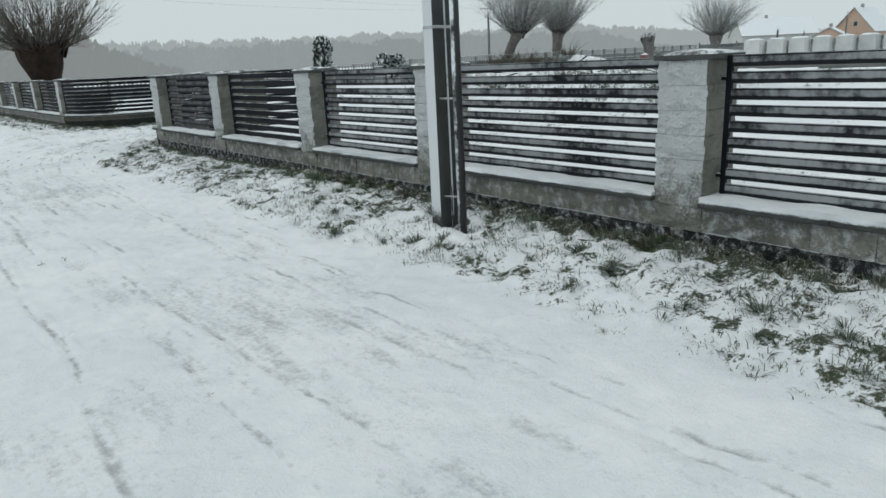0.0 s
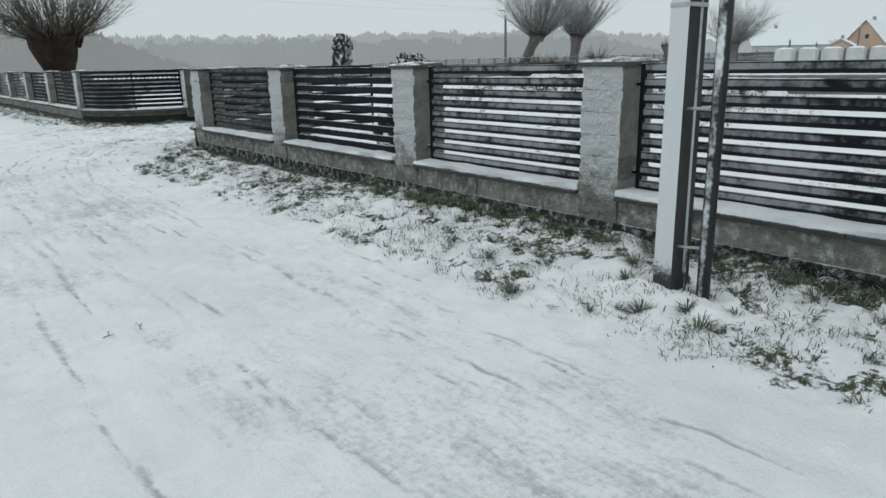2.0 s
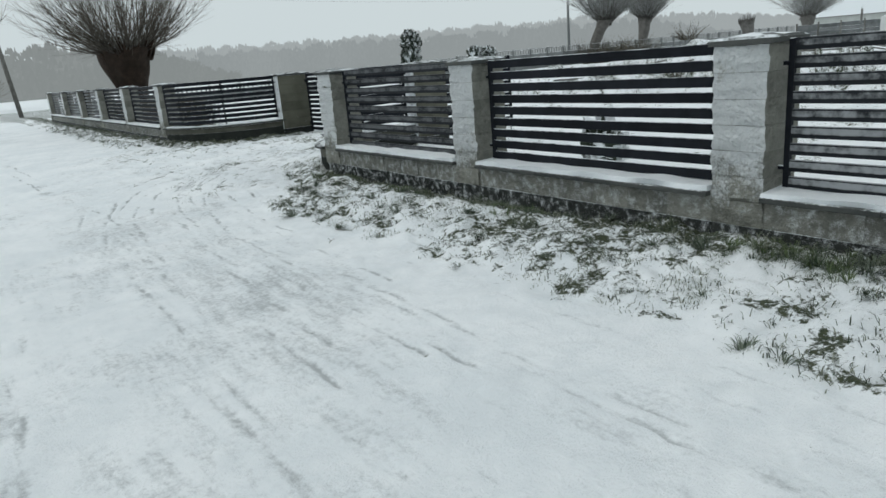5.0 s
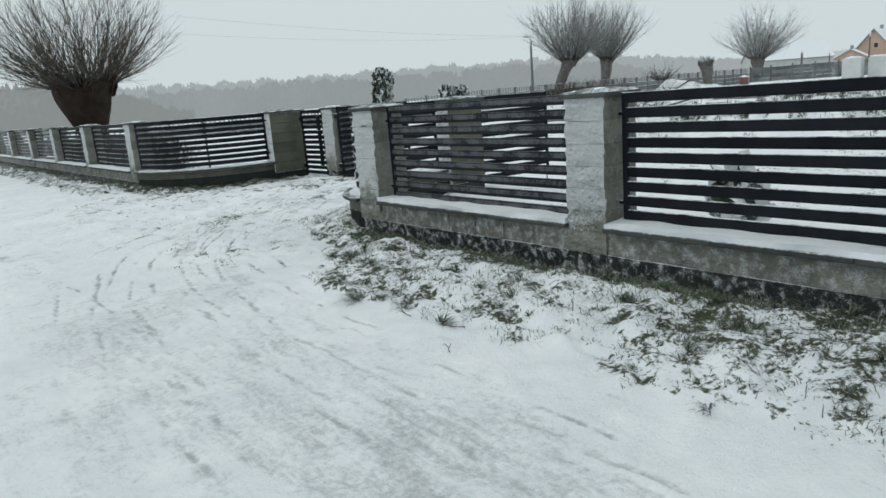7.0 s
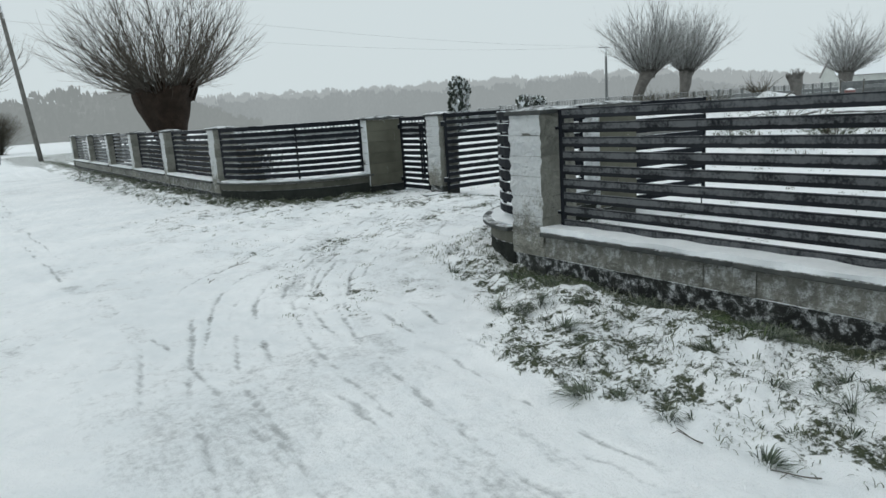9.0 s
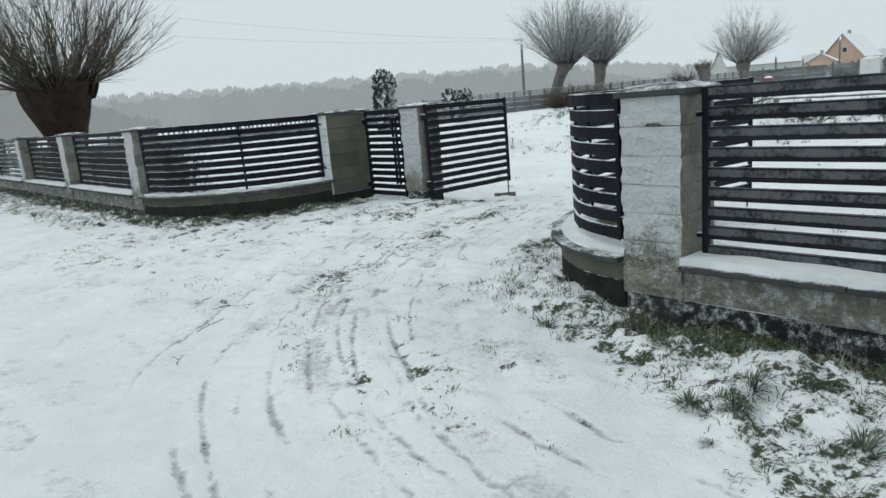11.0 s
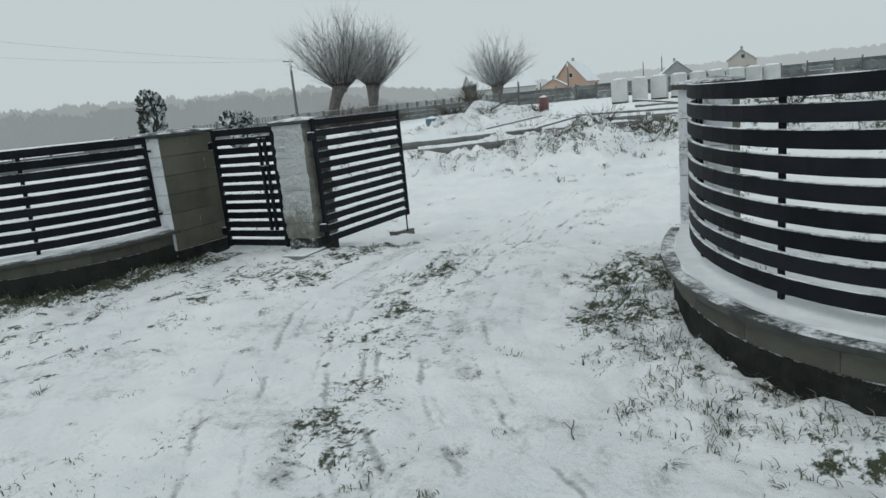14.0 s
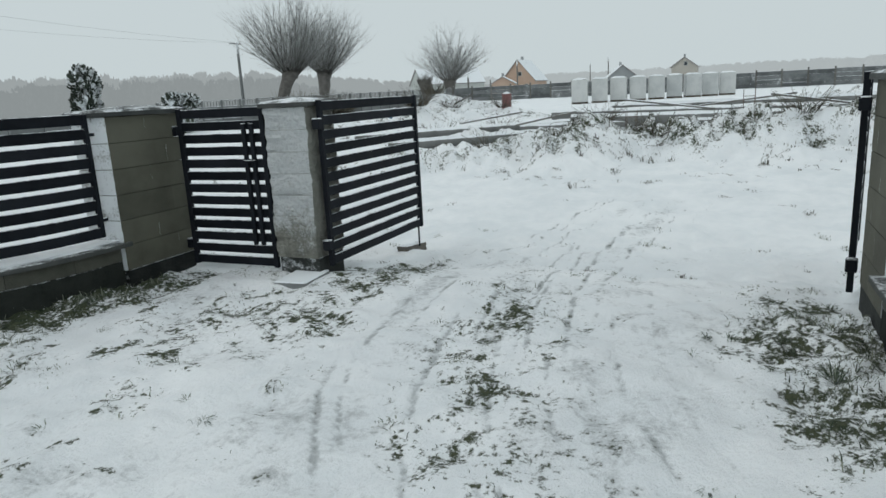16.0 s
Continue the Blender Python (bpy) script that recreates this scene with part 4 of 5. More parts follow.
def conifer(name, x, y, lobes, label, z=0.0):
    """A clipped evergreen: a core with many small sprays standing off it."""
    rnd = random.Random(int(x * 7))
    own = thing(name, label, "shrub", pose(x, y, z))
    vs, fs = [], []
    core = bmesh.new()
    for cx, cy, cz, rx, rz in lobes:
        got = bmesh.ops.create_icosphere(core, subdivisions=3, radius=1, matrix=Matrix.Translation((cx, cy, cz)) @ Matrix.Diagonal((rx * 0.86, rx * 0.86, rz * 0.9, 1)))
        for v in got["verts"]:
            v.co += (v.co - Vector((cx, cy, cz))) * 0.18 * noise.noise(v.co * 3)
        for _ in range(int(900 * rx * rz)):
            u, w = rnd.uniform(-1, 1), rnd.uniform(0, 2 * math.pi)
            q = math.sqrt(1 - u * u)
            nrm = Vector((q * math.cos(w), q * math.sin(w), u))
            bump = 1 + 0.22 * noise.noise(nrm * 2.6 + Vector((cx, cz, 3)))
            p = Vector((cx + nrm.x * rx * bump, cy + nrm.y * rx * bump, cz + nrm.z * rz * bump))
            side = nrm.orthogonal().normalized()
            side.rotate(Matrix.Rotation(rnd.uniform(0, 6.3), 3, nrm))
            s = rnd.uniform(0.05, 0.12)
            tip = (nrm * 0.7 + Vector((0, 0, 0.55))).normalized() * s * 1.5
            k = len(vs)
            vs += [p - side * s - nrm * s, p + side * s - nrm * s, p + side * s * 0.7 + tip * 0.6, p + tip, p - side * s * 0.7 + tip * 0.6]
            fs.append((k, k + 1, k + 2, k + 3, k + 4))
    me = bpy.data.meshes.new("core")
    core.to_mesh(me)
    core.free()
    me.materials.append(M_THUJA)
    part("core", me, own)
    tagged(part("foliage", mesh("sprays", vs, fs, M_THUJA), own), kind="stuff")
    part("stem", tubes([([Vector((0, 0, -0.1)), Vector((0, 0, lobes[0][2]))], 0.07, 0.05)], M_BARK, 7, "stem"), own)


conifer("clipped_thuja", 26.0, 45.1, [(-0.1, 0, 0.9, 0.62, 0.9), (0, 0, 1.8, 0.58, 0.85), (0.08, 0, 2.7, 0.60, 0.78)], "tall clipped evergreen dusted with snow in the yard")
conifer("low_evergreen", 32.2, 45.3, [(0, 0, 0.8, 0.6, 0.8), (-0.62, 0, 1.72, 0.52, 0.42), (0.55, 0, 1.62, 0.55, 0.45)], "low spreading evergreen with snow on its twin tops")


conifer("garden_shrub", 6.43, 11.66, [(0, 0, 0.28, 0.22, 0.28), (0.06, 0.1, 0.52, 0.13, 0.16)], "small dark evergreen shrub behind the lane fence")


# ---- back fences ----
def back_fence():
    own = thing("concrete_panel_fence", "grey concrete panel fence with an openwork top row", "fence")
    x = 6.5
    while x < 88.0:
        h = 1.62 + 0.004 * max(x - 20, 0)
        dz = -0.55 * min(max((37 - x) / 12, 0), 1)
        part("post", box(0.13, 0.15, h + 0.1, M_GREYCONC, 0.015), own, pose(x, 52, (h + 0.1) / 2 - 0.05 + dz))
        for i in range(3):
            part("panel", box(1.9, 0.05, 0.42, M_GREYCONC, 0.012), own, pose(x + 1.02, 52, 0.22 + i * 0.43 + dz))
        part("top_rail", box(1.9, 0.06, 0.05, M_GREYCONC, 0.01), own, pose(x + 1.02, 52, h - 0.02 + dz))
        for k in range(6):
            part("baluster", box(0.11, 0.05, h - 1.35, M_GREYCONC, 0.02), own, pose(x + 0.25 + k * 0.31, 52, 1.31 + (h - 1.35) / 2 + dz))
        x += 2.04


def board_fence():
    own = thing("dark_board_fence", "long dark weathered fence with snow along its top", "fence")
    y = 52.0
    k = 0
    while y > -18:
        x = 88.5 + 0.02 * (52 - y)
        part("post", box(0.16, 0.16, 2.2, M_TIMBER, 0.02), own, pose(x, y, 1.0))
        for i in range(4):
            part("board", box(0.05, 2.6, 0.438, M_DARKFENCE, 0.008), own, pose(x + 0.02, y - 1.3, 0.3 + i * 0.435 + 0.02 * math.sin(k * 2.1 + i), 0, 0, 0.4))
        y -= 2.6
        k += 1


back_fence()
board_fence()


# ---- yard things ----
def lying_pole(a, b, r, label):
    """A long concrete pole lying on the ground with snow on its back."""
    a, b = Vector(a), Vector(b)
    own = thing("lying_concrete_pole", label, "concrete pole", pose(a.x, a.y, a.z - 0.12), "poles lying in the yard")
    d = b - a
    part("shaft", tubes([([d * (i / 6) for i in range(7)], r, r * 0.8)], M_POLE, 10, "shaft"), own)
    side = Vector((-d.y, d.x, 0)).normalized()
    vs, fs = [], []
    n = 40
    for i in range(n + 1):
        t = i / n
        rr = r * (1 - 0.2 * t)
        for k in range(5):
            w = (k - 2) / 2
            hgt = rr * (math.sqrt(max(0, 1 - (0.85 * w) ** 2)) + (0.26 + 0.24 * noise.noise(Vector((t * 30, r * 9, k * 0.3)))) * (1 - w * w))
            vs.append(d * t + side * w * rr * (0.72 + 0.12 * noise.noise(Vector((t * 22, r * 31, 0)))) + Vector((0, 0, hgt)))
    for i in range(n):
        for k in range(4):
            o = i * 5 + k
            fs.append((o, o + 1, o + 6, o + 5))
    part("snow", mesh("snow", vs, fs, M_SNOW, True), own, None, "snow lying along the pole")


for a, b, r in (((21.6, 27.4, 0.05), (23.6, 21.5, 0.27), 0.20), ((23.9, 29.9, 0.14), (27.3, 22.6, 0.30), 0.22), ((25.4, 22.6, 0.47), (24.6, 9.5, 0.52), 0.20), ((28.6, 24.0, 0.52), (26.2, 11.0, 0.57), 0.22),
                ((22.6, 18.6, 0.44), (22.6, 9.2, 0.52), 0.15), ((30.0, 22.0, 0.64), (29.0, 8.0, 0.77), 0.20), ((24.9, 24.2, 0.27), (25.6, 17.5, 0.42), 0.16)):
    lying_pole(a, b, r * 0.78, "concrete pole lying on the yard under snow")


def plank(a, b, label):
    a, b = Vector(a), Vector(b)
    ob = new("plank", box((b - a).length, 0.16, 0.05, M_TIMBER, 0.008))
    ob.matrix_basis = Matrix.Translation((a + b) / 2) @ (b - a).to_track_quat("X", "Z").to_matrix().to_4x4()
    tagged(ob, label, "plank", "planks in the yard")


for a, b in (((23.9, 24.0, 0.35), (23.2, 22.0, 0.72)), ((23.4, 20.6, 1.0), (22.6, 18.2, 0.7)), ((24.9, 26.3, 0.4), (24.3, 24.0, 0.72)), ((23.6, 18.6, 0.75), (23.3, 16.2, 1.0)), ((38.5, 33.0, 0.3), (37.8, 30.6, 1.3)), ((23.2, 16.8, 1.0), (22.4, 14.9, 0.7))):
    plank(a, b, "snowy plank leaning among the lying poles")


def block_pallet(x, y, rz, label):
    own = thing("block_pallet", label, "pallet", pose(x, y, 0, 0, 0, rz), "pallets of wrapped blocks")
    for u in (-0.5, 0, 0.5):
        part("runner", box(0.1, 1.2, 0.12, M_PALLETGAP), own, pose(u, 0, 0.07))
    part("deck", box(1.25, 1.2, 0.03, M_PALLETGAP), own, pose(0, 0, 0.146))
    part("foil_wrap", block(1.34, 1.2, 1.70, M_FOIL, int(x * 3) % 5, 0.035), own, pose(0, 0, 1.01), "foil-wrapped stack of blocks")
    vs, fs = [], []
    n = 6
    for j in range(n):
        for i in range(n):
            u, v = i / (n - 1) * 2 - 1, j / (n - 1) * 2 - 1
            rim = max(abs(u), abs(v))
            vs.append((u * 0.66, v * 0.6, 1.85 + 0.13 * (1 - rim ** 4) + 0.06 * noise.noise(Vector((u * 2 + x, v * 2, y)))))
    for j in range(n - 1):
        for i in range(n - 1):
            o = j * n + i
            fs.append((o, o + 1, o + n + 1, o + n))
    part("snow", mesh("snow", vs, fs, M_SNOW, True), own, None, "rounded snow on the stack")


for i in range(9):
    block_pallet(57.4 + 1.15 * i, 28.9 - 1.32 * i, 8 + 5 * math.sin(i * 2.3), "foil-wrapped stack of pale building blocks capped with snow")


def drum(x, y, r, h, material, label, name):
    own = thing(name, label, "barrel", pose(x, y, height(x, y) - 0.02, 3, -4, 0))
    vs, fs = [], []
    prof = [(r * 0.94, 0), (r, 0.04), (r, h * 0.32), (r * 1.04, h * 0.34), (r, h * 0.36), (r, h * 0.64), (r * 1.04, h * 0.66), (r, h * 0.68), (r, h * 0.96), (r * 0.93, h)]
    for q, z in prof:
        vs += [(q * math.cos(2 * math.pi * k / 14), q * math.sin(2 * math.pi * k / 14), z) for k in range(14)]
    for i in range(len(prof) - 1):
        for k in range(14):
            k2 = (k + 1) % 14
            fs.append((i * 14 + k, i * 14 + k2, i * 14 + 14 + k2, i * 14 + 14 + k))
    fs.append(tuple((len(prof) - 1) * 14 + k for k in range(14)))
    part("body", mesh("body", vs, fs, material), own)
    part("snow", mesh("snow", [(0.9 * r * math.cos(k * 0.7854), 0.9 * r * math.sin(k * 0.7854), h) for k in range(8)] + [(0, 0, h + 0.12)], [(k, (k + 1) % 8, 8) for k in range(8)], M_SNOW, True), own)


drum(32.6, 32.7, 0.33, 0.88, M_BLUE, "faded blue plastic drum standing in the snow", "plastic_drum")
drum(45.0, 31.0, 0.30, 0.95, M_RED, "dull red bucket half sunk in a snowy heap", "red_drum")


drum(23.6, 15.75, 0.16, 0.75, M_FOIL, "white plastic canister standing beside the lying poles", "plastic_canister")


def rebar_cage(x, y, h, label):
    own = thing("rebar_cage", label, "reinforcement", pose(x, y, height(x, y) - 0.05), "rebar cages")
    for u in (-0.11, 0.11):
        for v in (-0.11, 0.11):
            part("bar", tubes([([Vector((u, v, 0)), Vector((u * 1.1, v * 1.1, h))], 0.007, 0.007)], M_RUST, 5, "bar"), own)
    for z in (0.3, 0.55, 0.8):
        if z < h:
            q = 0.115
            part("stirrup", tubes([([Vector((-q, -q, z)), Vector((q, -q, z)), Vector((q, q, z)), Vector((-q, q, z)), Vector((-q, -q, z))], 0.005, 0.005)], M_RUST, 4, "stirrup"), own)


rebar_cage(20.0, 17.4, 0.95, "rusty upright reinforcement cage in the snow")
rebar_cage(20.0, 19.97, 0.95, "rusty reinforcement cage standing beside the lying poles")


# ---- houses ----
def gable_house(name, x, y, rz, w, depth, eave, ridge, wall, label, window=True):
    """Gable end on local -x."""
    own = thing(name, label, "house", pose(x, y, 0, 0, 0, rz), "distant houses")
    hw = w / 2
    vs = [(0, -hw, -0.3), (0, hw, -0.3), (0, hw, eave), (0, 0, ridge), (0, -hw, eave)]
    vs += [(depth, b, c) for a, b, c in vs]
    fs = [(4, 3, 2, 1, 0), (5, 6, 7, 8, 9), (1, 2, 7, 6), (0, 5, 9, 4), (0, 1, 6, 5), (2, 3, 8, 7), (3, 4, 9, 8)]
    part("wall", mesh("wall", vs, fs, wall), own)
    o, th = 0.5, 0.28
    for s, nm in ((-1, "roof"), (1, "roof")):
        k = (ridge - eave) / hw
        e = (s * (hw + o), eave - k * o)
        rv = []
        for xx in (-o, depth + o):
            rv += [(xx, 0, ridge + 0.03), (xx, e[0], e[1] + 0.03), (xx, e[0], e[1] + 0.03 + th), (xx, 0, ridge + 0.03 + th)]
        me = mesh("roof", rv, [(0, 1, 2, 3), (7, 6, 5, 4), (0, 4, 5, 1), (1, 5, 6, 2), (2, 6, 7, 3), (3, 7, 4, 0)], M_ROOF)
        bm = bmesh.new()
        bm.from_mesh(me)
        bmesh.ops.recalc_face_normals(bm, faces=bm.faces[:])
        bm.to_mesh(me)
        bm.free()
        part(nm, me, own)
    part("chimney", box(0.9, 0.7, 1.6, M_BARN, 0.03), own, pose(depth * 0.4, 0.2, ridge + 0.5))
    if window:
        for yy, zz in ((-hw * 0.12, eave + (ridge - eave) * 0.32), (-hw * 0.5, eave * 0.5), (hw * 0.45, eave * 0.5)):
            win = part("window", box(0.12, 1.3, 1.5, M_PALE, 0.02), own, pose(-0.03, yy, zz))
            part("pane", box(0.06, 1.05, 1.25, M_GLASS, 0.01), win, pose(-0.06, 0, 0))
    return own


def az_place(az, dist, ox=2.9, oy=17.7):
    return ox + dist * math.sin(radians(az)), oy + dist * math.cos(radians(az))


hx, hy = az_place(73.45, 235)
gable_house("gabled_house", hx, hy, -2, 11.5, 14, 3.9, 10.4, M_ORANGE, "orange rendered house with a snowy gable roof")
lx, ly = az_place(72.2, 222)
gable_house("lean_to_shed", lx, ly, 10, 7.5, 6, 2.9, 5.0, M_ORANGE, "low orange outbuilding with a snowy roof", False)
hx, hy = az_place(86.3, 260)
gable_house("gabled_house", hx, hy, 0, 8.5, 10, 5.8, 8.9, M_CREAM, "cream two-storey house with a shallow snowy roof")
hx, hy = az_place(65.2, 270)
gable_house("gabled_house", hx, hy, -42, 13, 26, 4.6, 10.2, M_PALE, "pale long house with a wide snow-covered roof", False)
hx, hy = az_place(81.7, 250)
gable_house("gabled_house", hx, hy, 15, 11, 12, 2.8, 7.2, M_BARN, "dark distant barn under a snowy roof", False)
for az, dist, h, r in ((69.4, 190, 5.6, 0.28), (71.2, 190, 4.7, 0.18), (79.2, 260, 9.5, 0.18), (80.6, 260, 11.0, 0.2), (73.4, 214, 9.3, 0.25)):
    px, py = az_place(az, dist)
    ob = new("distant_post", tubes([([Vector((px, py, -0.2)), Vector((px, py, h))], r, r * 0.8)], M_TIMBER, 7, "post"))
    tagged(ob, "slim distant post among the houses", "post", "distant posts")


# ---- distant woods ----
def woods(name, az0, az1, dist, spread, h, count, seed, material, label, rise=0.0, fade=9.0):
    """Far trees as ragged crowns of many thin upright sprays."""
    rnd = random.Random(seed)
    vs, fs = [], []
    for _ in range(count):
        a = rnd.uniform(az0, az1)
        dd = dist + rnd.uniform(0, spread)
        x, y = az_place(a, dd, 1.5, 10)
        k = 0.92 + 0.05 * noise.noise(Vector((a * 0.16, seed, 0))) + 0.12 * noise.noise(Vector((a * 0.9, seed, 4)))
        th = h * k * rnd.uniform(0.88, 1.02) + rise * (dd - dist)
        th *= 0.25 + 0.75 * sm(np.array(min((a - az0) / 9.0, (az1 - a) / fade))).item()
        conif = rnd.random() < 0.025
        w = th * (0.16 if conif else rnd.uniform(0.26, 0.42))
        for _ in range(110):
            b = rnd.uniform(0, 6.3)
            u = rnd.random()
            if conif:
                rr = w * (1 - u) * 1.2
                zc = th * u
            else:
                rr = w * math.sqrt(max(0.0, 1 - (2 * u - 1.0) ** 2)) * rnd.random() ** 0.5
                zc = th * (0.05 + 0.88 * u)
            cx, cy = x + rr * math.cos(b), y + rr * math.sin(b)
            s = w * rnd.uniform(0.05, 0.14)
            ca, sa = math.cos(radians(a)), -math.sin(radians(a))
            q = len(vs)
            hh = th * rnd.uniform(0.04, 0.085)
            lean = rr / w * hh * 0.5 * math.cos(b)
            vs += [(cx - ca * s, cy - sa * s, zc - hh), (cx + ca * s, cy + sa * s, zc - hh), (cx + ca * (s * 0.7 + lean), cy + sa * (s * 0.7 + lean), zc + hh * 0.3), (cx + ca * lean * 1.4, cy + sa * lean * 1.4, zc + hh)]
            fs.append((q, q + 1, q + 2, q + 3))
    # undergrowth that closes the foot of the wood
    n = 160
    base = len(vs)
    for i in range(n + 1):
        a = az0 + (az1 - az0) * i / n
        x, y = az_place(a, dist + spread * 0.8, 1.5, 10)
        k = 0.70 + 0.05 * noise.noise(Vector((a * 0.16, seed, 0))) + 0.1 * noise.noise(Vector((a * 1.7, seed, 9)))
        k *= 0.25 + 0.75 * sm(np.array(min((a - az0) / 9.0, (az1 - a) / fade))).item()
        x2, y2 = az_place(a, dist + spread * 0.2, 1.5, 10)
        vs += [(x2, y2, -1), (x, y, h * k + rise * spread * 0.8)]
    for i in range(n):
        o = base + i * 2
        fs.append((o, o + 2, o + 3, o + 1))
    tagged(new(name, mesh(name, vs, fs, material)), label, "woods", kind="stuff")


# Tree tones glow with painted haze; deeper rows are paler.
woods("far_woods", -30, 60, 300, 40, 14.0, 420, 5, M_WOODS, "bare winter woods along the fields, paled by painted haze")
woods("back_woods", -34, 72, 380, 90, 20.5, 1100, 6, M_WOODS_BACK, "taller woods behind the fields in a paler painted haze", 0.0, 24.0)
woods("hill_woods", 30, 150, 640, 240, 14, 1000, 9, M_HILL, "snowy wooded hill on the horizon, paled by painted haze", 0.02)
M_MIST = haze_glow_mat("misty_trees", (0.235, 0.26, 0.259), (0.30, 0.326, 0.325), 0.012)
woods("tree_belt", -24, 20, 185, 60, 15.5, 120, 15, M_MIST, "tree belt behind the lane's end, greyed by painted haze")


# ---- grass and weeds ----
def blades(name, places, material, label, lo, hi, width, flat, category="grass"):
    rnd = random.Random(len(places))
    vs, fs = [], []
    for x, y, k in places:
        z = height(x, y) - 0.012
        a = rnd.uniform(0, 6.28)
        ln = rnd.uniform(lo, hi) * k
        e = math.radians(rnd.uniform(8, 75) if flat else rnd.uniform(35, 88))
        dx, dy = math.cos(a), math.sin(a)
        w = width * rnd.uniform(0.6, 1.3)
        px, py = -dy * w, dx * w
        m1 = (x + dx * ln * 0.5 * math.cos(e), y + dy * ln * 0.5 * math.cos(e), z + ln * 0.5 * math.sin(e) + 0.01)
        tip = (x + dx * ln * math.cos(e * 0.6), y + dy * ln * math.cos(e * 0.6), z + ln * math.sin(e) * 0.72 + 0.008)
        q = len(vs)
        vs += [(x - px, y - py, z), (x + px, y + py, z), (m1[0] + px * 0.8, m1[1] + py * 0.8, m1[2]), (m1[0] - px * 0.8, m1[1] - py * 0.8, m1[2]), tip]
        fs += [(q, q + 1, q + 2, q + 3), (q + 3, q + 2, q + 4)]
    tagged(new(name, mesh(name, vs, fs, material)), label, category, kind="stuff")


def scatter(n, x0, x1, y0, y1, seed, rule):
    rnd = random.Random(seed)
    out = []
    for _ in range(n):
        x, y = rnd.uniform(x0, x1), rnd.uniform(y0, y1)
        k = rule(x, y, rnd)
        if k > 0:
            for _ in range(rnd.randint(5, 13)):
                out.append((x + rnd.gauss(0, 0.045), y + rnd.gauss(0, 0.045), k * rnd.uniform(0.6, 1.1)))
    return out


def verge_rule(x, y, rnd):
    v, t, nr, cg = bareness(x, y)
    if v < 0.25 or rnd.random() > v + 0.15:
        return 0
    patchy = 0.5 + noise.noise(Vector((x * 1.8, y * 1.8, 2)))
    return (0.75 + 0.5 * nr) if rnd.random() < 0.08 + 0.55 * nr + 0.5 * max(patchy - 0.35, 0) else 0


def drive_rule(x, y, rnd):
    v, t, nr, cg = bareness(x, y)
    if v > 0.3 or x < 2.2:
        return 0
    return 0.7 if rnd.random() < max(min(t, 0.27) - 0.1, 0) * 0.55 else 0


blades("verge_grass", scatter(9000, 2.9, 4.64, -1.2, 15.4, 1, verge_rule) + scatter(6500, 4.0, 7.6, 15.4, 18.2, 2, verge_rule) + scatter(9000, 3.2, 7.6, 20.8, 38, 3, verge_rule), M_GRASS, "tufts of winter grass poking through thin snow along the fence", 0.04, 0.105, 0.003, True)


def clumps(name, centres, material, label, seed):
    """Grass tufts: blades that arch outward from each centre (x, y, blade length, blade count)."""
    rnd = random.Random(seed)
    vs, fs = [], []
    for cx, cy, ln, n in centres:
        lean = rnd.uniform(0, 6.28)
        for _ in range(n):
            a = rnd.uniform(0, 6.28)
            q = abs(rnd.gauss(0, 0.28)) * ln
            x, y = cx + math.cos(a) * q, cy + math.sin(a) * q
            z = height(x, y) - 0.012
            e = radians(rnd.uniform(8, 66))
            l = ln * rnd.uniform(0.5, 1.15)
            dx, dy = math.cos(a) + 0.5 * math.cos(lean), math.sin(a) + 0.5 * math.sin(lean)
            w = rnd.uniform(0.0012, 0.0027)
            px, py = -dy * w, dx * w
            o = len(vs)
            for u, up, k in ((0.0, 0.0, 1.0), (0.42, 0.62, 0.9), (0.78, 0.86, 0.6)):
                h, v = l * u * math.cos(e) * 0.9, l * up * math.sin(e)
                vs += [(x + dx * h - px * k, y + dy * h - py * k, z + v), (x + dx * h + px * k, y + dy * h + py * k, z + v)]
            h = l * 1.1 * math.cos(e * 0.75)
            vs.append((x + dx * h, y + dy * h, z + l * 0.72 * math.sin(e)))
            fs += [(o, o + 1, o + 3, o + 2), (o + 2, o + 3, o + 5, o + 4), (o + 4, o + 5, o + 6)]
    tagged(new(name, mesh(name, vs, fs, material)), label, "grass", kind="stuff")


def verge_clumps():
    rnd = random.Random(205)
    out = []
    for _ in range(5200):
        x, y = rnd.uniform(2.75, 4.64), rnd.uniform(-0.8, 15.3)
        v, t, nr, cg = bareness(x, y)
        patch = 0.5 + noise.noise(Vector((x * 1.3, y * 1.3, 31)))
        p = v * (0.05 + 0.22 * max(patch - 0.25, 0)) + 0.20 * nr * v + (0.008 if v < 0.2 and x > 2.95 else 0)
        if rnd.random() < p * 0.66:
            big = rnd.random() < 0.3
            out.append((x, y, rnd.uniform(0.08, 0.125) if big else rnd.uniform(0.035, 0.08), rnd.randint(70, 120) if big else rnd.randint(22, 50)))
    return out


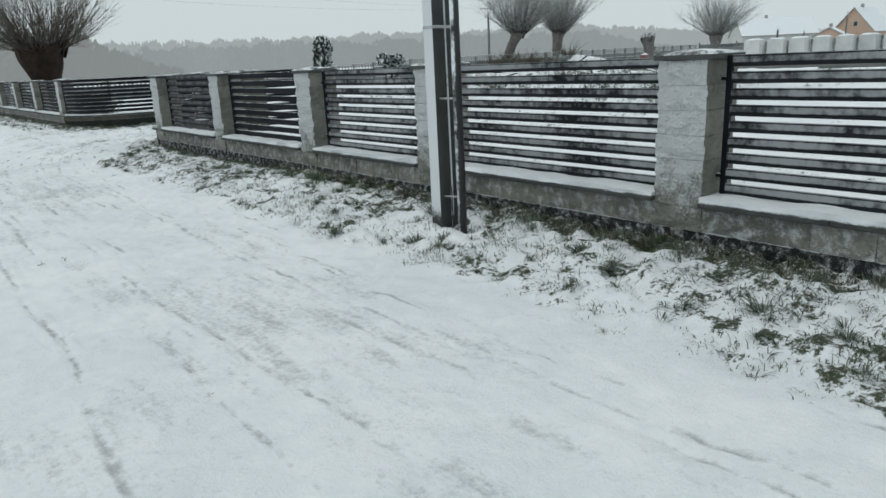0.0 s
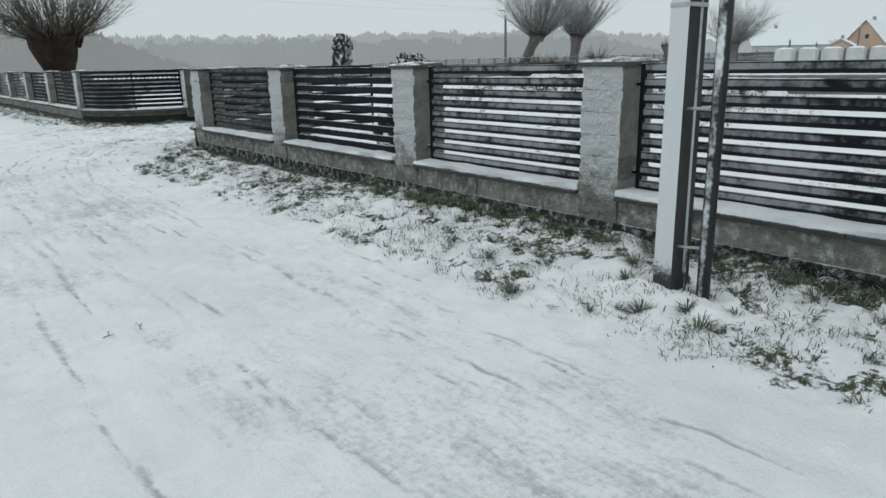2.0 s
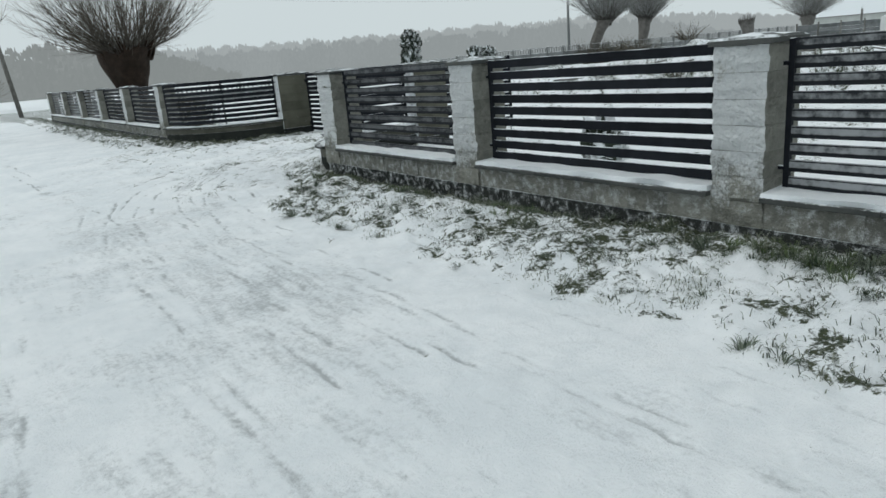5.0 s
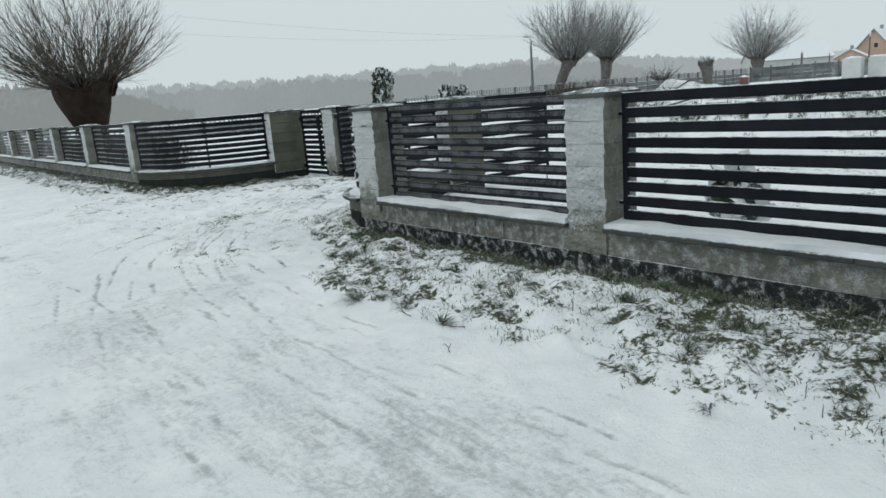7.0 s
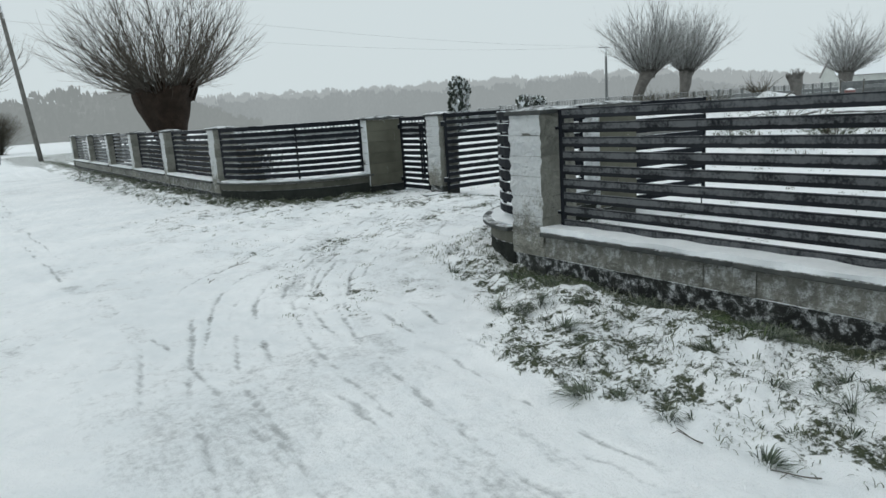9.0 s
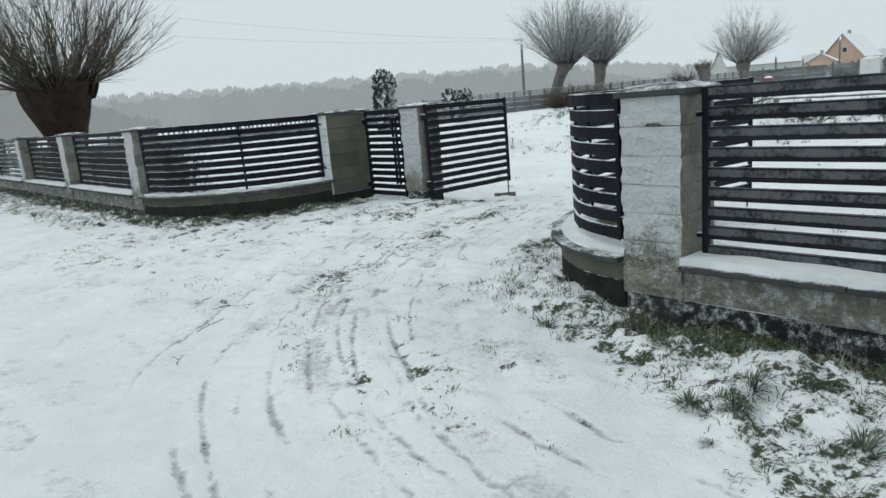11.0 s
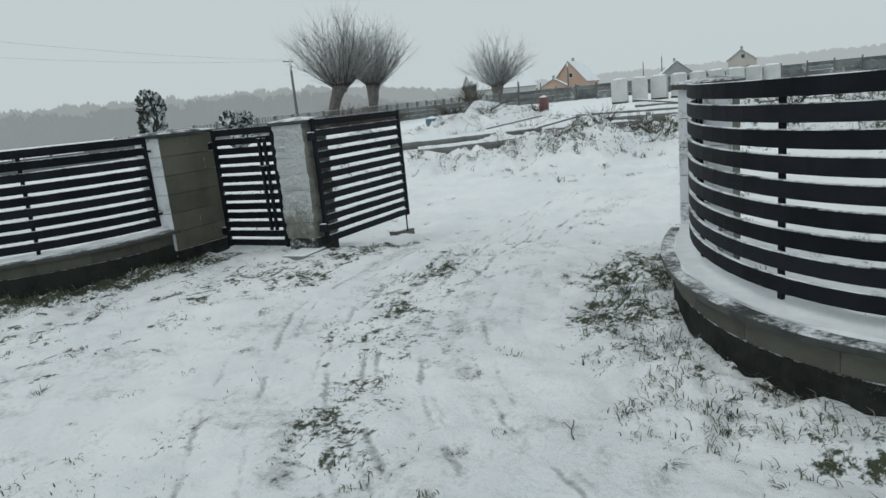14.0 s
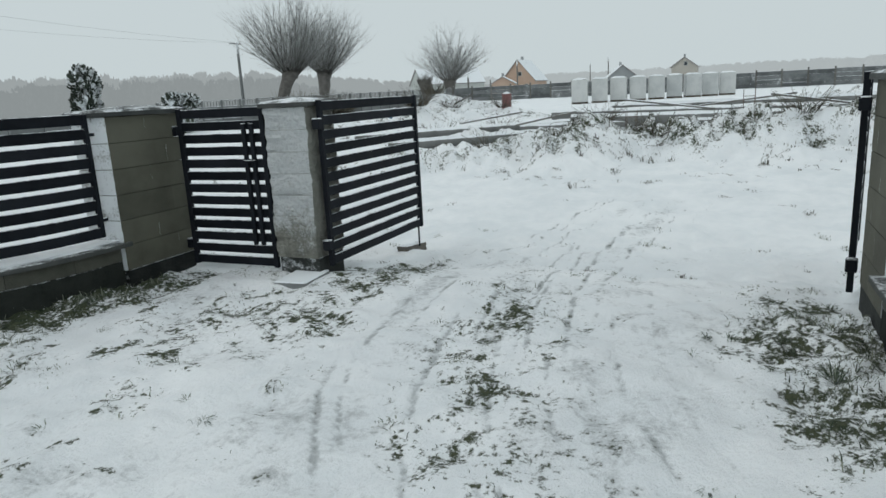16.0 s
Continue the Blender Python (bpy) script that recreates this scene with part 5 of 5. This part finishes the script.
def gateway_clumps():
    rnd = random.Random(206)
    out = []
    for _ in range(5000):
        x, y = rnd.uniform(2.6, 9.5), rnd.uniform(15.2, 24.3)
        v, t, nr, cg = bareness(x, y)
        if math.hypot(x - 6.9, (y - 15.47) * 1.57) < 2.3 or (y > 22.3 and x > 4.7):
            continue
        patch = 0.5 + noise.noise(Vector((x * 1.1, y * 1.1, 37)))
        p = 0.16 * v * patch + 0.10 * nr + max(t - 0.14, 0) * 0.34 * patch + 0.12 * cg + (0.05 * patch if y > 19.8 and x < 6 else 0)
        if rnd.random() < p:
            big = rnd.random() < 0.05
            out.append((x, y, rnd.uniform(0.06, 0.10) if big else rnd.uniform(0.03, 0.06), rnd.randint(45, 80) if big else rnd.randint(14, 34)))
    for _ in range(2600):
        x, y = rnd.uniform(2.6, 4.64), rnd.uniform(23.5, 40)
        v, t, nr, cg = bareness(x, y)
        if rnd.random() < 0.3 * v + 0.2 * nr:
            out.append((x, y, rnd.uniform(0.05, 0.13), rnd.randint(14, 30)))
    return out


clumps("verge_tufts", verge_clumps(), M_TUFT, "dark green grass tufts arching out of the snowy verge", 7)


def wall_foot_clumps():
    rnd = random.Random(207)
    out = []
    for _ in range(420):
        x, y = 4.62 - abs(rnd.gauss(0.16, 0.16)), rnd.uniform(3, 15.0)
        if noise.noise(Vector((x, y * 0.9, 41))) + (0.12 if y > 11.5 else 0) > 0.06:
            out.append((x, y, rnd.uniform(0.05, 0.11), rnd.randint(26, 60)))
    return out


clumps("wall_foot_grass", wall_foot_clumps(), M_GREEN, "greener grass sheltered from the snow at the wall's foot", 9)
clumps("gateway_tufts", gateway_clumps(), M_TUFT, "small dark grass tufts in the snow round the gateway", 8)


def tuft_rule(x, y, rnd):
    v, t, nr, cg = bareness(x, y)
    return 0.9 if v < 0.3 and x > 2.3 and rnd.random() < 0.03 + max(t - 0.1, 0) * 0.35 else 0


def tufts(places, n, seed):
    rnd = random.Random(seed)
    return [(x + rnd.gauss(0, 0.034), y + rnd.gauss(0, 0.034), k) for x, y, k in places for _ in range(n)]


blades("grass_tufts", tufts(scatter(2600, 2.4, 11, 14.8, 23.5, 14, tuft_rule)[::6], 18, 15) + tufts(scatter(1200, 2.9, 4.6, -0.5, 15, 16, verge_rule)[::14], 14, 17), M_GRASS, "dark tufts of grass standing out of the snow", 0.02, 0.058, 0.0032, True)
def yard_rule(x, y, rnd):
    return 0.8 if rnd.random() < 0.10 * max(0.3 + noise.noise(Vector((x * 0.7, y * 0.7, 11))), 0) else 0


blades("yard_tufts", tufts(scatter(4200, 8.6, 17, 9.5, 24, 24, yard_rule)[::5], 11, 25), M_WEED, "small dead tufts scattered over the snowy yard", 0.03, 0.09, 0.004, True)
blades("drive_grass", scatter(16000, 2.4, 13, 14.6, 24, 4, drive_rule), M_GRASS, "sparse grass blades poking through the snowy drive", 0.02, 0.06, 0.0028, True)


def heap_rule(x, y, rnd):
    near = max(h * math.exp(-1.2 * ((x - cx) ** 2 + (y - cy) ** 2) / r ** 2) for cx, cy, r, h in YARD)
    return 1.0 if rnd.random() < near * 1.6 * (0.5 + noise.noise(Vector((x * 0.9, y * 0.9, 7)))) else 0


blades("heap_weeds", scatter(12000, 12, 46, 8, 38, 5, heap_rule) + [(x, y, 0.35 * k) for x, y, k in scatter(6000, 13, 23, 10, 29, 55, heap_rule)], M_WEED, "dead weeds standing on the snowy earth heaps", 0.07, 0.26, 0.006, False, "weeds")


def bramble(x, y, r, h, n, label):
    rnd = random.Random(int(x * 13 + y))
    lines = []
    z0 = height(x, y) - 0.05
    for _ in range(n):
        a = rnd.uniform(0, 6.28)
        q = rnd.random() ** 0.5 * r * 0.5
        p = Vector((math.cos(a) * q, math.sin(a) * q, 0))
        d = Vector((math.cos(a) * 0.7 + rnd.gauss(0, 0.3), math.sin(a) * 0.7 + rnd.gauss(0, 0.3), 1.0)).normalized()
        pts = [p]
        ln = h * rnd.uniform(0.6, 1.1)
        for _ in range(4):
            d = (d + Vector((rnd.gauss(0, 0.18), rnd.gauss(0, 0.18), -0.12))).normalized()
            pts.append(pts[-1] + d * ln / 4)
        lines.append((pts, 0.012 * max(h, 0.5), 0.003))
    own = thing("bare_bush", label, "bush", pose(x, y, z0), "bare bushes")
    tagged(part("stem_mass", tubes(lines, M_WEED, 3, "stems"), own), kind="stuff")


for x, y, r, h, n in ((48.5, 49.2, 2.2, 2.4, 260), (51.5, 49.8, 2.4, 2.6, 280), (55.0, 49.6, 2.4, 2.3, 240), (18.4, 19.2, 0.6, 0.7, 60), (19.0, 16.4, 0.6, 0.75, 60), (20.0, 13.2, 0.7, 0.8, 70), (17.6, 22.8, 0.5, 0.5, 50), (16.8, 24.6, 0.5, 0.45, 50), (18.2, 20.4, 0.5, 0.55, 50), (21.2, 24.0, 0.6, 0.8, 50), (22.4, 22.0, 0.5, 0.8, 50), (21.8, 17.8, 0.6, 0.9, 50), (23.4, 13.0, 0.6, 0.9, 50), (24.8, 17.0, 0.6, 1.0, 50), (26.0, 27.5, 0.6, 0.9, 50), (30.5, 30.5, 0.8, 1.2, 60), (33.0, 31.5, 0.8, 1.0, 60), (28.5, 26.0, 0.7, 1.0, 60), (39.5, 33.5, 0.9, 1.3, 70), (43.5, 30.8, 0.7, 1.0, 60), (36.0, 31.0, 0.8, 0.9, 60), (21.5, 15.2, 0.6, 0.8, 60), (5.75, 25.3, 0.5, 0.65, 110)):
    bramble(x, y, r, h, n, "leafless brown bush standing in the snow")


def stick(x, y, rz, ln, label):
    z = height(x, y)
    d = Vector((math.cos(radians(rz)), math.sin(radians(rz)), 0))
    n = Vector((-d.y, d.x, 0))
    main = [Vector((x, y, z + 0.012)) + d * ln * (t - 0.5) + n * 0.05 * ln * math.sin(t * 5) for t in (0, 0.25, 0.5, 0.75, 1)]
    fork = [main[2], main[2] + (d + n).normalized() * ln * 0.25 + Vector((0, 0, 0.02)), main[2] + (d * 1.3 + n).normalized() * ln * 0.4]
    ob = new("fallen_twig", tubes([(main, 0.0035, 0.002), (fork, 0.0025, 0.0015)], M_TWIG, 5, "twig"))
    tagged(ob, label, "twig", "fallen twigs")


for x, y, rz, ln in ((2.75, 17.75, 30, 0.5), (2.95, 12.35, 80, 0.28), (2.3, 17.2, 60, 0.3), (1.05, 6.7, 75, 0.18), (0.86, 6.65, 20, 0.1), (3.6, 17.5, 30, 0.3), (3.0, 11.9, 120, 0.3), (2.72, 11.6, 50, 0.25), (4.4, 17.0, 20, 0.3)):
    stick(x, y, rz, ln * 0.6, "small dark twig lying on the snow")


def hedge(x0, y0, x1, y1, h, n, label):
    """A row of leafless brown stems."""
    rnd = random.Random(int(x0 * 31 + n))
    lines = []
    for _ in range(n):
        t = rnd.random()
        p = Vector((x0 + (x1 - x0) * t + rnd.gauss(0, 0.22), y0 + (y1 - y0) * t + rnd.gauss(0, 0.22), -0.05))
        d = Vector((rnd.gauss(0, 0.35), rnd.gauss(0, 0.35), 1.0)).normalized()
        pts = [p]
        for _ in range(4):
            d = (d + Vector((rnd.gauss(0, 0.25), rnd.gauss(0, 0.25), 0.0))).normalized()
            pts.append(pts[-1] + d * h * rnd.uniform(0.7, 1.0) / 4)
        lines.append((pts, 0.016, 0.006))
    own = thing("bare_hedge", label, "hedge", None, "bare hedges")
    tagged(part("stem_mass", tubes(lines, M_WEED, 3, "stems"), own), kind="stuff")


hedge(6.4, 27.6, 6.3, 36.5, 1.25, 3000, "dark leafless hedge behind the far fence")
hedge(0.9, 92.0, 3.6, 92.5, 5.2, 1800, "tall brown leafless hedge at the lane's end")


def bale(x, y, label):
    own = thing("wrapped_bale", label, "bale", pose(x, y, 0, 0, 0, 20))
    part("body", block(1.0, 1.1, 0.95, M_DARKFENCE, 2, 0.05), own, pose(0, 0, 0.46))
    part("snow", block(0.95, 1.05, 0.22, M_SNOW, 4, 0.05), own, pose(0, 0, 1.0), "thick snow on the bale")


bale(0.95, 66.0, "dark wrapped bale topped with snow at the lane's end")
